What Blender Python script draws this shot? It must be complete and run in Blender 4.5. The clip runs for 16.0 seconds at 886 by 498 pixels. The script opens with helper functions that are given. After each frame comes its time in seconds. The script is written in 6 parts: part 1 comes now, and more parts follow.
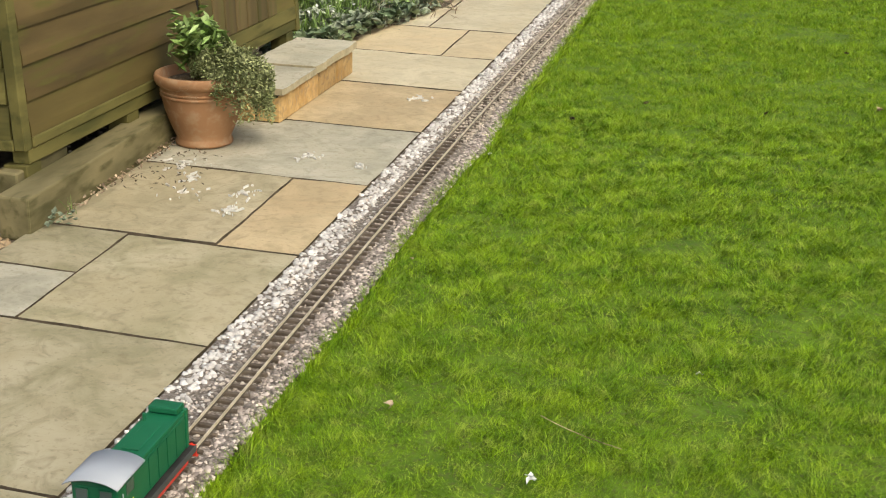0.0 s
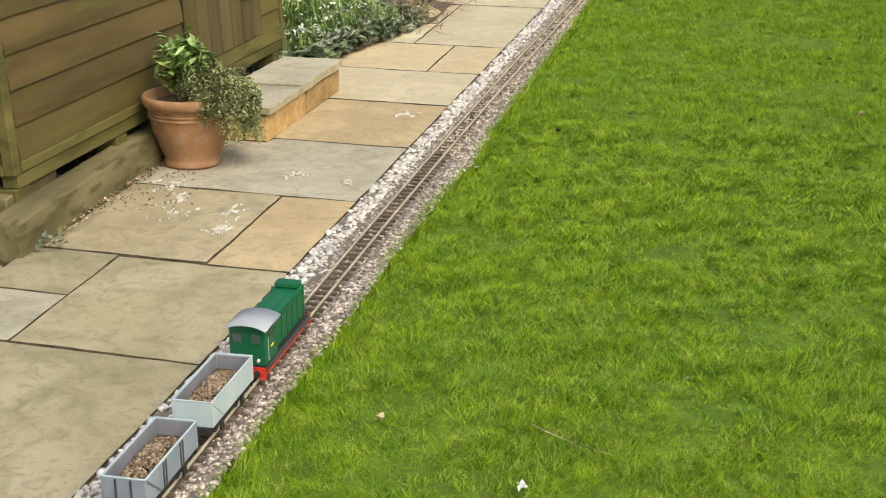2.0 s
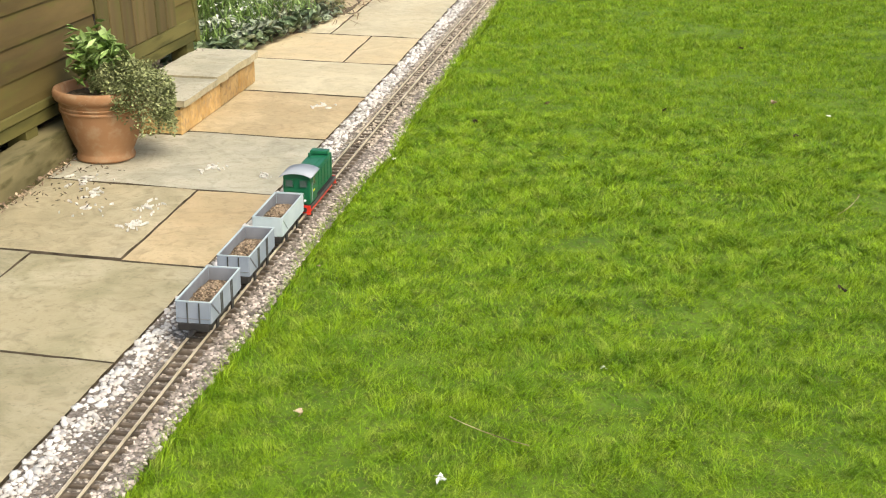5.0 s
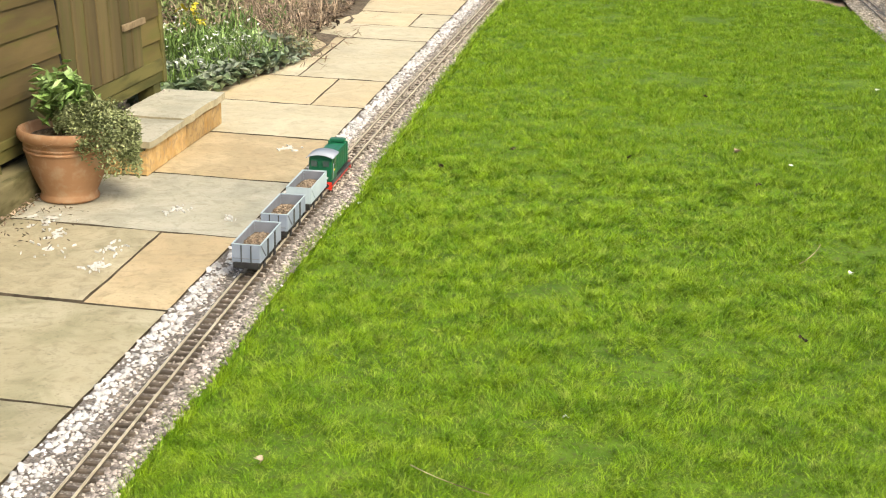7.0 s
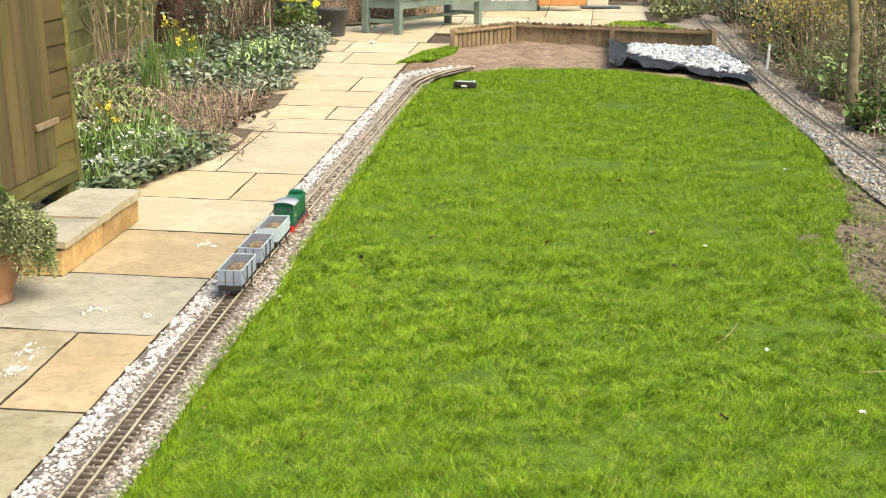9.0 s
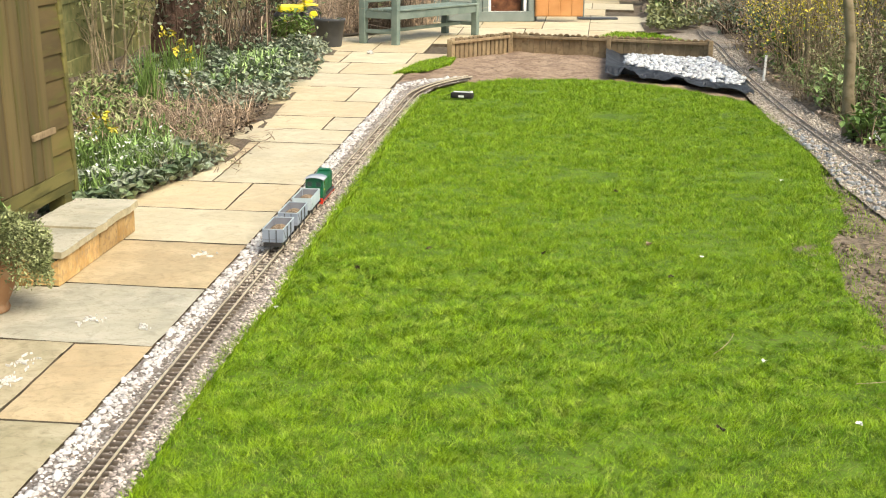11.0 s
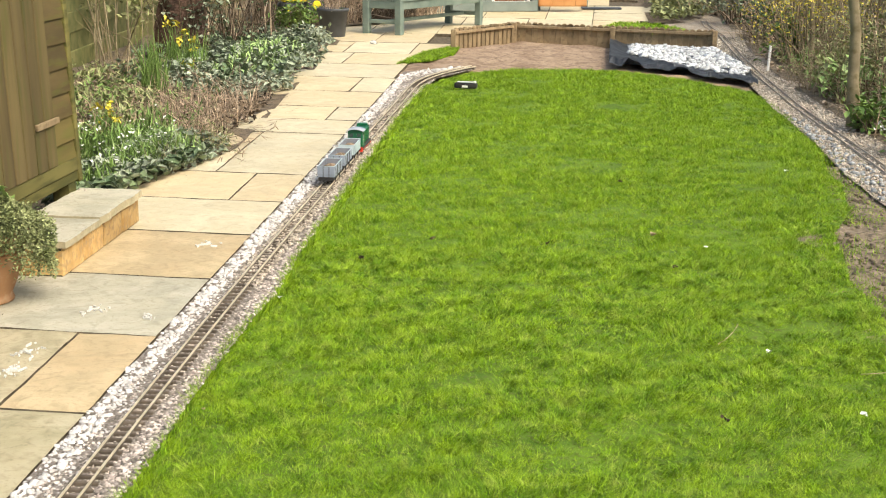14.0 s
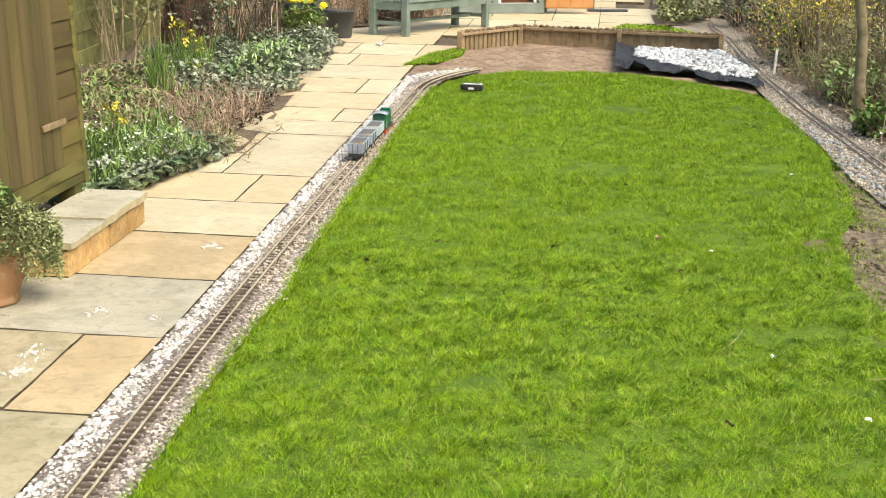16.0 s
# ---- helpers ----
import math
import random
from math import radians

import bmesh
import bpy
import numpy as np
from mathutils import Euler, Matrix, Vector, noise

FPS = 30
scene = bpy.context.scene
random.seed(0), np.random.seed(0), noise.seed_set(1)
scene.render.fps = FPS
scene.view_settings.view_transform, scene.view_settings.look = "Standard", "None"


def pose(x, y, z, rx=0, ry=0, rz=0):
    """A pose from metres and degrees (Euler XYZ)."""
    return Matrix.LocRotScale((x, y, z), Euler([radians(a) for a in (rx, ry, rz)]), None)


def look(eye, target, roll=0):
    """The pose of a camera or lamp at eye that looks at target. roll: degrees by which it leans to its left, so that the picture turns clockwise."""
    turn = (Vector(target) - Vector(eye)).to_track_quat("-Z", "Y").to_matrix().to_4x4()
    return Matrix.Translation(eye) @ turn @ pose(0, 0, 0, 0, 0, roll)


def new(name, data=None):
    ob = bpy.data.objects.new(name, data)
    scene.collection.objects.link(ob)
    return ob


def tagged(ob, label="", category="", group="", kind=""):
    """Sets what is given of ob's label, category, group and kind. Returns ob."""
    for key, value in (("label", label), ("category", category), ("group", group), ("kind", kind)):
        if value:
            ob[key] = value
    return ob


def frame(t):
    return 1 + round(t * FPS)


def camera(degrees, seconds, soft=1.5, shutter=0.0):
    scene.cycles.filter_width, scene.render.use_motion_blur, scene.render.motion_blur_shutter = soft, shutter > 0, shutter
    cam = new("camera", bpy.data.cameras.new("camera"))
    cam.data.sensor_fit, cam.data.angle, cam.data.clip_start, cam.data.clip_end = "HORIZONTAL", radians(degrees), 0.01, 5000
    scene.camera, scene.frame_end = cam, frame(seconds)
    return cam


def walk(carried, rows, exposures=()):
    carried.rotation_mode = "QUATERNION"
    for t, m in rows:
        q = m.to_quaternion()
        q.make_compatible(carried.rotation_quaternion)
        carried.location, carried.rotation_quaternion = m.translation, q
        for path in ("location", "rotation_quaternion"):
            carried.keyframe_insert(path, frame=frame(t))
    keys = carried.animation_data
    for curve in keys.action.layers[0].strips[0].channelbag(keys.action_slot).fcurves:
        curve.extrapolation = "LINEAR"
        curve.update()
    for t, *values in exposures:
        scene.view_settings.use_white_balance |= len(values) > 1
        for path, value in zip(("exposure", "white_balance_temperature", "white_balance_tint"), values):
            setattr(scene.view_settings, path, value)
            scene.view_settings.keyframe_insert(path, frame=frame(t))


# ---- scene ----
cam = camera(37.23, 16.0, soft=1.1)
walk(cam, [
    (0.0, pose(-0.035, 0.023, 1.401, 70.069, 0, 15.818) @ pose(0, 0, 0, 0, 0, 1.437)),
    (0.5, pose(-0.030, 0.016, 1.400, 70.024, 0, 15.340) @ pose(0, 0, 0, 0, 0, 0.951)),
    (1.0, pose(-0.022, 0.009, 1.398, 70.029, 0, 16.031) @ pose(0, 0, 0, 0, 0, -0.115)),
    (1.5, pose(-0.015, 0.007, 1.402, 70.455, 0, 15.918) @ pose(0, 0, 0, 0, 0, -0.219)),
    (2.0, pose(-0.012, -0.002, 1.403, 70.770, 0, 15.532) @ pose(0, 0, 0, 0, 0, 0.058)),
    (2.5, pose(-0.014, -0.005, 1.404, 70.781, 0, 15.322) @ pose(0, 0, 0, 0, 0, 0.286)),
    (3.0, pose(-0.015, -0.007, 1.401, 70.700, 0, 14.941) @ pose(0, 0, 0, 0, 0, 0.512)),
    (3.5, pose(-0.010, -0.006, 1.401, 70.613, 0, 14.066) @ pose(0, 0, 0, 0, 0, 0.453)),
    (4.0, pose(-0.004, -0.007, 1.401, 70.186, 0, 12.794) @ pose(0, 0, 0, 0, 0, -0.049)),
    (4.5, pose(-0.001, -0.003, 1.408, 70.231, 0, 12.201) @ pose(0, 0, 0, 0, 0, 0.257)),
    (7.0, pose(0.006, 0.005, 1.435, 72.051, 0, 10.391) @ pose(0, 0, 0, 0, 0, 1.676)),
    (7.5, pose(0.009, -0.001, 1.438, 73.448, 0, 8.667) @ pose(0, 0, 0, 0, 0, 1.500)),
    (8.0, pose(0.004, -0.004, 1.440, 74.558, 0, 7.725) @ pose(0, 0, 0, 0, 0, 1.269)),
    (8.5, pose(0.007, -0.006, 1.442, 75.613, 0, 7.374) @ pose(0, 0, 0, 0, 0, 1.266)),
    (9.0, pose(0.013, -0.003, 1.442, 75.979, 0, 6.959) @ pose(0, 0, 0, 0, 0, 0.761)),
    (11.5, pose(0.015, -0.001, 1.444, 76.446, 0, 6.781) @ pose(0, 0, 0, 0, 0, 0.910)),
    (12.0, pose(0.012, -0.006, 1.444, 76.431, 0, 6.789) @ pose(0, 0, 0, 0, 0, 1.080)),
    (12.5, pose(0.008, -0.008, 1.446, 76.344, 0, 6.966) @ pose(0, 0, 0, 0, 0, 1.441)),
    (13.0, pose(0.011, -0.005, 1.448, 76.439, 0, 7.049) @ pose(0, 0, 0, 0, 0, 1.476)),
    (13.5, pose(0.011, -0.000, 1.446, 76.329, 0, 7.024) @ pose(0, 0, 0, 0, 0, 1.024)),
    (14.0, pose(0.011, 0.003, 1.441, 76.002, 0, 6.971) @ pose(0, 0, 0, 0, 0, 0.859)),
    (14.5, pose(0.015, 0.004, 1.442, 75.925, 0, 6.894) @ pose(0, 0, 0, 0, 0, 0.646)),
    (15.0, pose(0.011, -0.003, 1.442, 76.130, 0, 6.895) @ pose(0, 0, 0, 0, 0, 0.856)),
    (15.5, pose(0.014, 0.000, 1.443, 75.770, 0, 7.329) @ pose(0, 0, 0, 0, 0, 0.634)),
    (16.0, pose(0.011, 0.002, 1.450, 76.038, 0, 7.209) @ pose(0, 0, 0, 0, 0, 1.076)),
], exposures=[(0.0, 0.36, 6850, 4), (3.5, 0.53, 6850, 4), (4.5, 0.66, 6850, 4), (7.0, 0.83, 6850, 4), (9.0, 0.88, 6850, 4), (16.0, 0.88, 6850, 4)])

# ---- world and light: a bright overcast spring day ----
world = bpy.data.worlds.new("sky")
scene.world = world
world.use_nodes = True
wn = world.node_tree
sky = wn.nodes.new("ShaderNodeTexSky")
sky.sky_type = "NISHITA"
sky.sun_disc = False
sky.sun_elevation = radians(48)
sky.sun_rotation = radians(126)
sky.air_density, sky.dust_density, sky.ozone_density = 1.0, 5.0, 0.6
wn.links.new(sky.outputs["Color"], wn.nodes["Background"].inputs["Color"])
wn.nodes["Background"].inputs["Strength"].default_value = 0.15
sun = new("sun", bpy.data.lights.new("sun", "SUN"))
sun.data.energy, sun.data.angle, sun.data.color = 1.2, radians(35), (1.0, 0.93, 0.82)
sun.matrix_world = look((0, 0, 10), (0 - 5 * math.sin(radians(126)), -5 * math.cos(radians(126)), 10 - 5.6))


# ---- materials ----
def mat(name, a, b, scale=6.0, rough=0.8, bump=0.3, c=None, scale2=40.0, metal=0.0, vary=None, amount=0.25, spread=(0.35, 0.65), gloss=0.3, dist=0.01, grain=None):
    """Two or three colours mixed by a coarse and a fine noise, with relief. vary: 'object' or 'island' shifts the tone piece by piece; grain: how far the pattern is drawn out along x, y, z."""
    m = bpy.data.materials.new(name)
    m.use_nodes = True
    nt = m.node_tree
    n, l = nt.nodes, nt.links
    bsdf = n["Principled BSDF"]
    tc = n.new("ShaderNodeTexCoord")
    vec = tc.outputs["Object"]
    rnd = None
    if vary == "object":
        rnd = n.new("ShaderNodeObjectInfo").outputs["Random"]
        off = n.new("ShaderNodeVectorMath")
        off.operation = "ADD"
        mul = n.new("ShaderNodeMath")
        mul.operation = "MULTIPLY"
        mul.inputs[1].default_value = 37.0
        l.new(rnd, mul.inputs[0])
        l.new(vec, off.inputs[0])
        l.new(mul.outputs[0], off.inputs[1])
        vec = off.outputs[0]
    elif vary == "island":
        rnd = n.new("ShaderNodeNewGeometry").outputs["Random Per Island"]
    if grain:
        st_ = n.new("ShaderNodeVectorMath")
        st_.operation = "MULTIPLY"
        st_.inputs[1].default_value = grain
        l.new(vec, st_.inputs[0])
        vec = st_.outputs[0]
    n1, n2 = n.new("ShaderNodeTexNoise"), n.new("ShaderNodeTexNoise")
    for q, s in ((n1, scale), (n2, scale2)):
        q.inputs["Scale"].default_value, q.inputs["Detail"].default_value = s, 5.0
        l.new(vec, q.inputs["Vector"])
    r1 = n.new("ShaderNodeValToRGB")
    r1.color_ramp.elements[0].position, r1.color_ramp.elements[1].position = spread
    r1.color_ramp.elements[0].color, r1.color_ramp.elements[1].color = (*a, 1), (*b, 1)
    l.new(n1.outputs["Fac"], r1.inputs["Fac"])
    col = r1.outputs["Color"]
    if c:
        r2 = n.new("ShaderNodeValToRGB")
        r2.color_ramp.elements[0].position, r2.color_ramp.elements[1].position = 0.5, 0.68
        r2.color_ramp.elements[0].color, r2.color_ramp.elements[1].color = (0, 0, 0, 1), (1, 1, 1, 1)
        l.new(n2.outputs["Fac"], r2.inputs["Fac"])
        mx = n.new("ShaderNodeMix")
        mx.data_type = "RGBA"
        l.new(r2.outputs["Color"], mx.inputs["Factor"])
        l.new(col, mx.inputs["A"])
        mx.inputs["B"].default_value = (*c, 1)
        col = mx.outputs["Result"]
    if rnd:
        mr = n.new("ShaderNodeMapRange")
        mr.inputs["To Min"].default_value, mr.inputs["To Max"].default_value = 1 - amount, 1 + amount
        l.new(rnd, mr.inputs["Value"])
        hs = n.new("ShaderNodeHueSaturation")
        l.new(mr.outputs["Result"], hs.inputs["Value"])
        l.new(col, hs.inputs["Color"])
        col = hs.outputs["Color"]
    l.new(col, bsdf.inputs["Base Color"])
    bsdf.inputs["Roughness"].default_value, bsdf.inputs["Metallic"].default_value = rough, metal
    bsdf.inputs["Specular IOR Level"].default_value = gloss
    if bump:
        bp = n.new("ShaderNodeBump")
        bp.inputs["Strength"].default_value, bp.inputs["Distance"].default_value = bump, dist
        l.new(n2.outputs["Fac"], bp.inputs["Height"])
        l.new(bp.outputs["Normal"], bsdf.inputs["Normal"])
    return m


def stone(name, pale, deep, stain, dirt):
    """Riven sandstone: broad tone shifts, streaky olive stains, fine speckle and shallow riven relief."""
    m = bpy.data.materials.new(name)
    m.use_nodes = True
    n, l = m.node_tree.nodes, m.node_tree.links
    bsdf = n["Principled BSDF"]
    tc, info = n.new("ShaderNodeTexCoord"), n.new("ShaderNodeObjectInfo")
    mul, add = n.new("ShaderNodeMath"), n.new("ShaderNodeVectorMath")
    mul.operation, add.operation = "MULTIPLY", "ADD"
    mul.inputs[1].default_value = 53.0
    l.new(info.outputs["Random"], mul.inputs[0])
    l.new(tc.outputs["Object"], add.inputs[0])
    l.new(mul.outputs[0], add.inputs[1])
    col = None
    last = None
    for scale, detail, twist, lo, hi, most, colour in ((2.4, 4, 0.3, 0.38, 0.62, 0.8, deep), (4.5, 9, 1.0, 0.45, 0.62, 0.85, stain), (11.0, 9, 1.8, 0.50, 0.70, 0.5, dirt), (70.0, 4, 0.0, 0.57, 0.70, 0.5, dirt)):
        t, r, x = n.new("ShaderNodeTexNoise"), n.new("ShaderNodeValToRGB"), n.new("ShaderNodeMix")
        t.inputs["Scale"].default_value, t.inputs["Detail"].default_value, t.inputs["Distortion"].default_value = scale, detail, twist
        t.inputs["Roughness"].default_value = 0.62
        l.new(add.outputs[0], t.inputs["Vector"])
        r.color_ramp.elements[0].position, r.color_ramp.elements[1].position = lo, hi
        r.color_ramp.elements[1].color = (most, most, most, 1)
        l.new(t.outputs["Fac"], r.inputs["Fac"])
        x.data_type = "RGBA"
        l.new(r.outputs["Color"], x.inputs["Factor"])
        if col is None:
            x.inputs["A"].default_value = (*pale, 1)
        else:
            l.new(col, x.inputs["A"])
        x.inputs["B"].default_value = (*colour, 1)
        col = x.outputs["Result"]
        if scale in (4.5, 11.0):
            bp = n.new("ShaderNodeBump")
            bp.inputs["Strength"].default_value, bp.inputs["Distance"].default_value = 0.55, 0.012 if scale < 10 else 0.007
            l.new(t.outputs["Fac"], bp.inputs["Height"])
            if last:
                l.new(last, bp.inputs["Normal"])
            last = bp.outputs["Normal"]
    hs, mr = n.new("ShaderNodeHueSaturation"), n.new("ShaderNodeMapRange")
    mr.inputs["To Min"].default_value, mr.inputs["To Max"].default_value = 0.9, 1.08
    l.new(info.outputs["Random"], mr.inputs["Value"])
    l.new(mr.outputs["Result"], hs.inputs["Value"])
    l.new(col, hs.inputs["Color"])
    l.new(hs.outputs["Color"], bsdf.inputs["Base Color"])
    l.new(last, bsdf.inputs["Normal"])
    bsdf.inputs["Roughness"].default_value, bsdf.inputs["Specular IOR Level"].default_value = 0.72, 0.3
    return m


SLAB = [
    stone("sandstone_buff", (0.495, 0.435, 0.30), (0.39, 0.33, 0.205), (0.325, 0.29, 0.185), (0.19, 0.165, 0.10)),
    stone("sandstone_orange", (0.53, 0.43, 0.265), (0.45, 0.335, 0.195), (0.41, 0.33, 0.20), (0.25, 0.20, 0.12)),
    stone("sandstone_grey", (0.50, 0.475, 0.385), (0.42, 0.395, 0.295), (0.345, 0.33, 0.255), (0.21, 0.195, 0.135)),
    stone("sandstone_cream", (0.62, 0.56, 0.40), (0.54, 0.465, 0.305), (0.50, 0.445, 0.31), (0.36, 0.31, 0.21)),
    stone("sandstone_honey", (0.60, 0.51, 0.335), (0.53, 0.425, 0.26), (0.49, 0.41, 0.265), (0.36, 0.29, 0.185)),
    stone("sandstone_dark_buff", (0.435, 0.39, 0.27), (0.345, 0.30, 0.185), (0.28, 0.258, 0.155), (0.165, 0.145, 0.085)),
]
JOINT = mat("joint_dirt", (0.06, 0.048, 0.032), (0.16, 0.125, 0.085), 20.0, 0.95, 0.5)
SOIL = mat("soil", (0.24, 0.165, 0.11), (0.42, 0.31, 0.215), 4.0, 0.95, 0.9, (0.17, 0.115, 0.08), 22.0, dist=0.04)
DARK_SOIL = mat("dark_soil", (0.085, 0.066, 0.047), (0.20, 0.155, 0.105), 9.0, 0.95, 0.8, (0.25, 0.20, 0.14), 60.0, dist=0.03)
TURF = mat("turf", (0.065, 0.13, 0.008), (0.13, 0.22, 0.016), 5.0, 0.95, 0.6, (0.09, 0.11, 0.025), 60.0)
GRASS = mat("grass_blade", (0.128, 0.25, 0.006), (0.235, 0.37, 0.011), 8.0, 0.6, 0.0, (0.275, 0.37, 0.045), 19.0, vary="island", amount=0.58, gloss=0.3, spread=(0.36, 0.64))
STONE_WHITE = mat("white_chipping", (0.45, 0.425, 0.40), (0.73, 0.71, 0.685), 30.0, 0.7, 0.2, vary="island", amount=0.22)
STONE_MIX = mat("brown_gravel", (0.27, 0.232, 0.198), (0.48, 0.425, 0.375), 25.0, 0.85, 0.3, vary="island", amount=0.75)
MUD_STONE = mat("pale_muddy_gravel", (0.33, 0.285, 0.23), (0.54, 0.48, 0.40), 25.0, 0.9, 0.3, vary="island", amount=0.4)
MUD_BED = mat("pale_dried_mud", (0.27, 0.225, 0.175), (0.45, 0.39, 0.315), 9.0, 0.95, 0.8, (0.20, 0.165, 0.125), 60.0, dist=0.02)
# Darker than the stones on it, to paint in dark gaps between them.
BALLAST_BED = mat("ballast_bed", (0.10, 0.083, 0.068), (0.24, 0.205, 0.175), 60.0, 0.95, 0.8, (0.36, 0.33, 0.30), 140.0)
SLEEPER = mat("dusty_brown_sleeper", (0.075, 0.058, 0.043), (0.15, 0.12, 0.092), 30.0, 0.75, 0.3, vary="object", amount=0.3)
BRASS = mat("brass_rail", (0.52, 0.45, 0.33), (0.70, 0.63, 0.50), 18.0, 0.42, 0.1, metal=0.15, gloss=0.5)
WOOD_BROWN = mat("brown_stained_board", (0.072, 0.051, 0.019), (0.128, 0.090, 0.034), 9.0, 0.7, 0.3, (0.095, 0.085, 0.021), 26.0, vary="object", amount=0.16, grain=(1.0, 0.16, 1.0))
FENCE_GREEN = mat("green_fence_timber", (0.115, 0.12, 0.042), (0.20, 0.19, 0.075), 4.0, 0.8, 0.3, (0.09, 0.10, 0.03), 9.0, vary="object", amount=0.2)
WOOD_GREEN = mat("algae_green_timber", (0.085, 0.078, 0.022), (0.165, 0.145, 0.045), 7.0, 0.8, 0.3, (0.062, 0.062, 0.016), 20.0, vary="object", amount=0.15, grain=(1.0, 0.16, 1.0))
WOOD_DOOR = mat("algae_door_board", (0.075, 0.054, 0.023), (0.125, 0.094, 0.038), 7.0, 0.8, 0.3, (0.085, 0.078, 0.022), 16.0, vary="object", amount=0.2, grain=(1.0, 1.0, 0.14))
WOOD_MID = mat("half_green_board", (0.088, 0.066, 0.02), (0.14, 0.108, 0.034), 8.0, 0.75, 0.3, (0.105, 0.105, 0.022), 12.0, vary="object", amount=0.12, grain=(1.0, 0.16, 1.0))
WOOD_WEATHERED = mat("weathered_softwood", (0.21, 0.15, 0.085), (0.34, 0.255, 0.15), 5.0, 0.8, 0.3, (0.19, 0.14, 0.08), 25.0, vary="object", amount=0.15)
SLEEPER_WOOD = mat("old_sleeper_timber", (0.12, 0.105, 0.05), (0.215, 0.185, 0.095), 9.0, 0.85, 0.5, (0.075, 0.07, 0.026), 22.0, grain=(1.0, 0.25, 1.0))
# Black that paints in the shade behind and between the shed's boards.
DARK = mat("painted_shadow_black", (0.012, 0.012, 0.012), (0.03, 0.028, 0.025), 9.0, 0.9, 0.2)
TERRACOTTA = mat("terracotta", (0.275, 0.145, 0.072), (0.345, 0.19, 0.098), 6.0, 0.78, 0.15, (0.36, 0.235, 0.14), 24.0)
BRICK = mat("yellow_brick", (0.36, 0.22, 0.08), (0.53, 0.36, 0.16), 12.0, 0.85, 0.5, (0.30, 0.21, 0.11), 45.0, vary="object", amount=0.25)
MORTAR = mat("mortar", (0.055, 0.045, 0.03), (0.11, 0.09, 0.06), 30.0, 0.95, 0.4)
LOCO_GREEN = mat("loco_green_paint", (0.006, 0.105, 0.045), (0.010, 0.13, 0.058), 12.0, 0.38, 0.03, gloss=0.5)
LOCO_RED = mat("loco_red_paint", (0.55, 0.03, 0.015), (0.65, 0.045, 0.02), 12.0, 0.45, 0.05, gloss=0.5)
ROOF_GREY = mat("roof_grey_paint", (0.34, 0.37, 0.42), (0.40, 0.43, 0.48), 9.0, 0.55, 0.05)
WAGON_GREY = mat("wagon_grey_paint", (0.235, 0.275, 0.34), (0.295, 0.335, 0.405), 12.0, 0.6, 0.08, vary="object", amount=0.05)
WAGON_PALE = mat("pale_blue_grey_paint", (0.42, 0.51, 0.555), (0.50, 0.585, 0.62), 12.0, 0.6, 0.08)
WAGON_IN = mat("wagon_inside_grey", (0.16, 0.17, 0.195), (0.225, 0.235, 0.265), 14.0, 0.75, 0.1)
IRON = mat("black_iron", (0.015, 0.015, 0.016), (0.04, 0.037, 0.035), 25.0, 0.6, 0.15)
COAL_LOAD = mat("brown_stone_load", (0.16, 0.115, 0.075), (0.34, 0.26, 0.18), 60.0, 0.9, 0.5, vary="island", amount=0.55)
WINDOW = mat("dark_cab_glass", (0.05, 0.075, 0.07), (0.08, 0.11, 0.10), 5.0, 0.08, 0.0, gloss=0.6)
DROPPING = mat("dried_dropping", (0.50, 0.49, 0.45), (0.72, 0.71, 0.67), 60.0, 0.8, 0.2)
PAINT_WHITE = mat("white_paint", (0.72, 0.72, 0.70), (0.82, 0.82, 0.80), 20.0, 0.6, 0.1)
BENCH_PAINT = mat("sage_green_paint", (0.135, 0.18, 0.155), (0.20, 0.25, 0.215), 6.0, 0.65, 0.15, vary="object", amount=0.08)
DOOR_WOOD = mat("orange_door_wood", (0.40, 0.18, 0.06), (0.52, 0.26, 0.10), 5.0, 0.55, 0.2)
GREY_FRAME = mat("grey_frame_paint", (0.145, 0.18, 0.165), (0.20, 0.235, 0.215), 8.0, 0.6, 0.1)
TARP = mat("dark_membrane", (0.055, 0.06, 0.068), (0.115, 0.12, 0.13), 7.0, 0.5, 0.3)
PLASTIC_DARK = mat("dark_grey_plastic", (0.05, 0.054, 0.06), (0.075, 0.08, 0.088), 8.0, 0.5, 0.05)
YELLOW = mat("yellow_plastic", (0.72, 0.60, 0.02), (0.80, 0.68, 0.04), 8.0, 0.4, 0.05, gloss=0.5)
BARK = mat("bark", (0.07, 0.05, 0.035), (0.16, 0.12, 0.08), 7.0, 0.9, 0.8, (0.05, 0.04, 0.03), 30.0, dist=0.02)
BARK_PALE = mat("pale_bark", (0.17, 0.138, 0.085), (0.28, 0.23, 0.145), 7.0, 0.85, 0.5, (0.15, 0.12, 0.06), 25.0)
TWIG = mat("dry_twig", (0.24, 0.17, 0.115), (0.47, 0.37, 0.27), 9.0, 0.85, 0.2, vary="island", amount=0.5)
LEAF_DARK = mat("dark_ivy_leaf", (0.085, 0.13, 0.065), (0.19, 0.245, 0.135), 5.0, 0.5, 0.0, vary="island", amount=0.5)
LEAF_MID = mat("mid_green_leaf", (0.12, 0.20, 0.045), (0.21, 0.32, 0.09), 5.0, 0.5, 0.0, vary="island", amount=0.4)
LEAF_GREY = mat("grey_green_leaf", (0.18, 0.225, 0.15), (0.36, 0.40, 0.30), 5.0, 0.6, 0.0, vary="island", amount=0.4)
LEAF_OLIVE = mat("olive_thyme_leaf", (0.18, 0.20, 0.08), (0.32, 0.345, 0.165), 8.0, 0.6, 0.0, vary="island", amount=0.45)
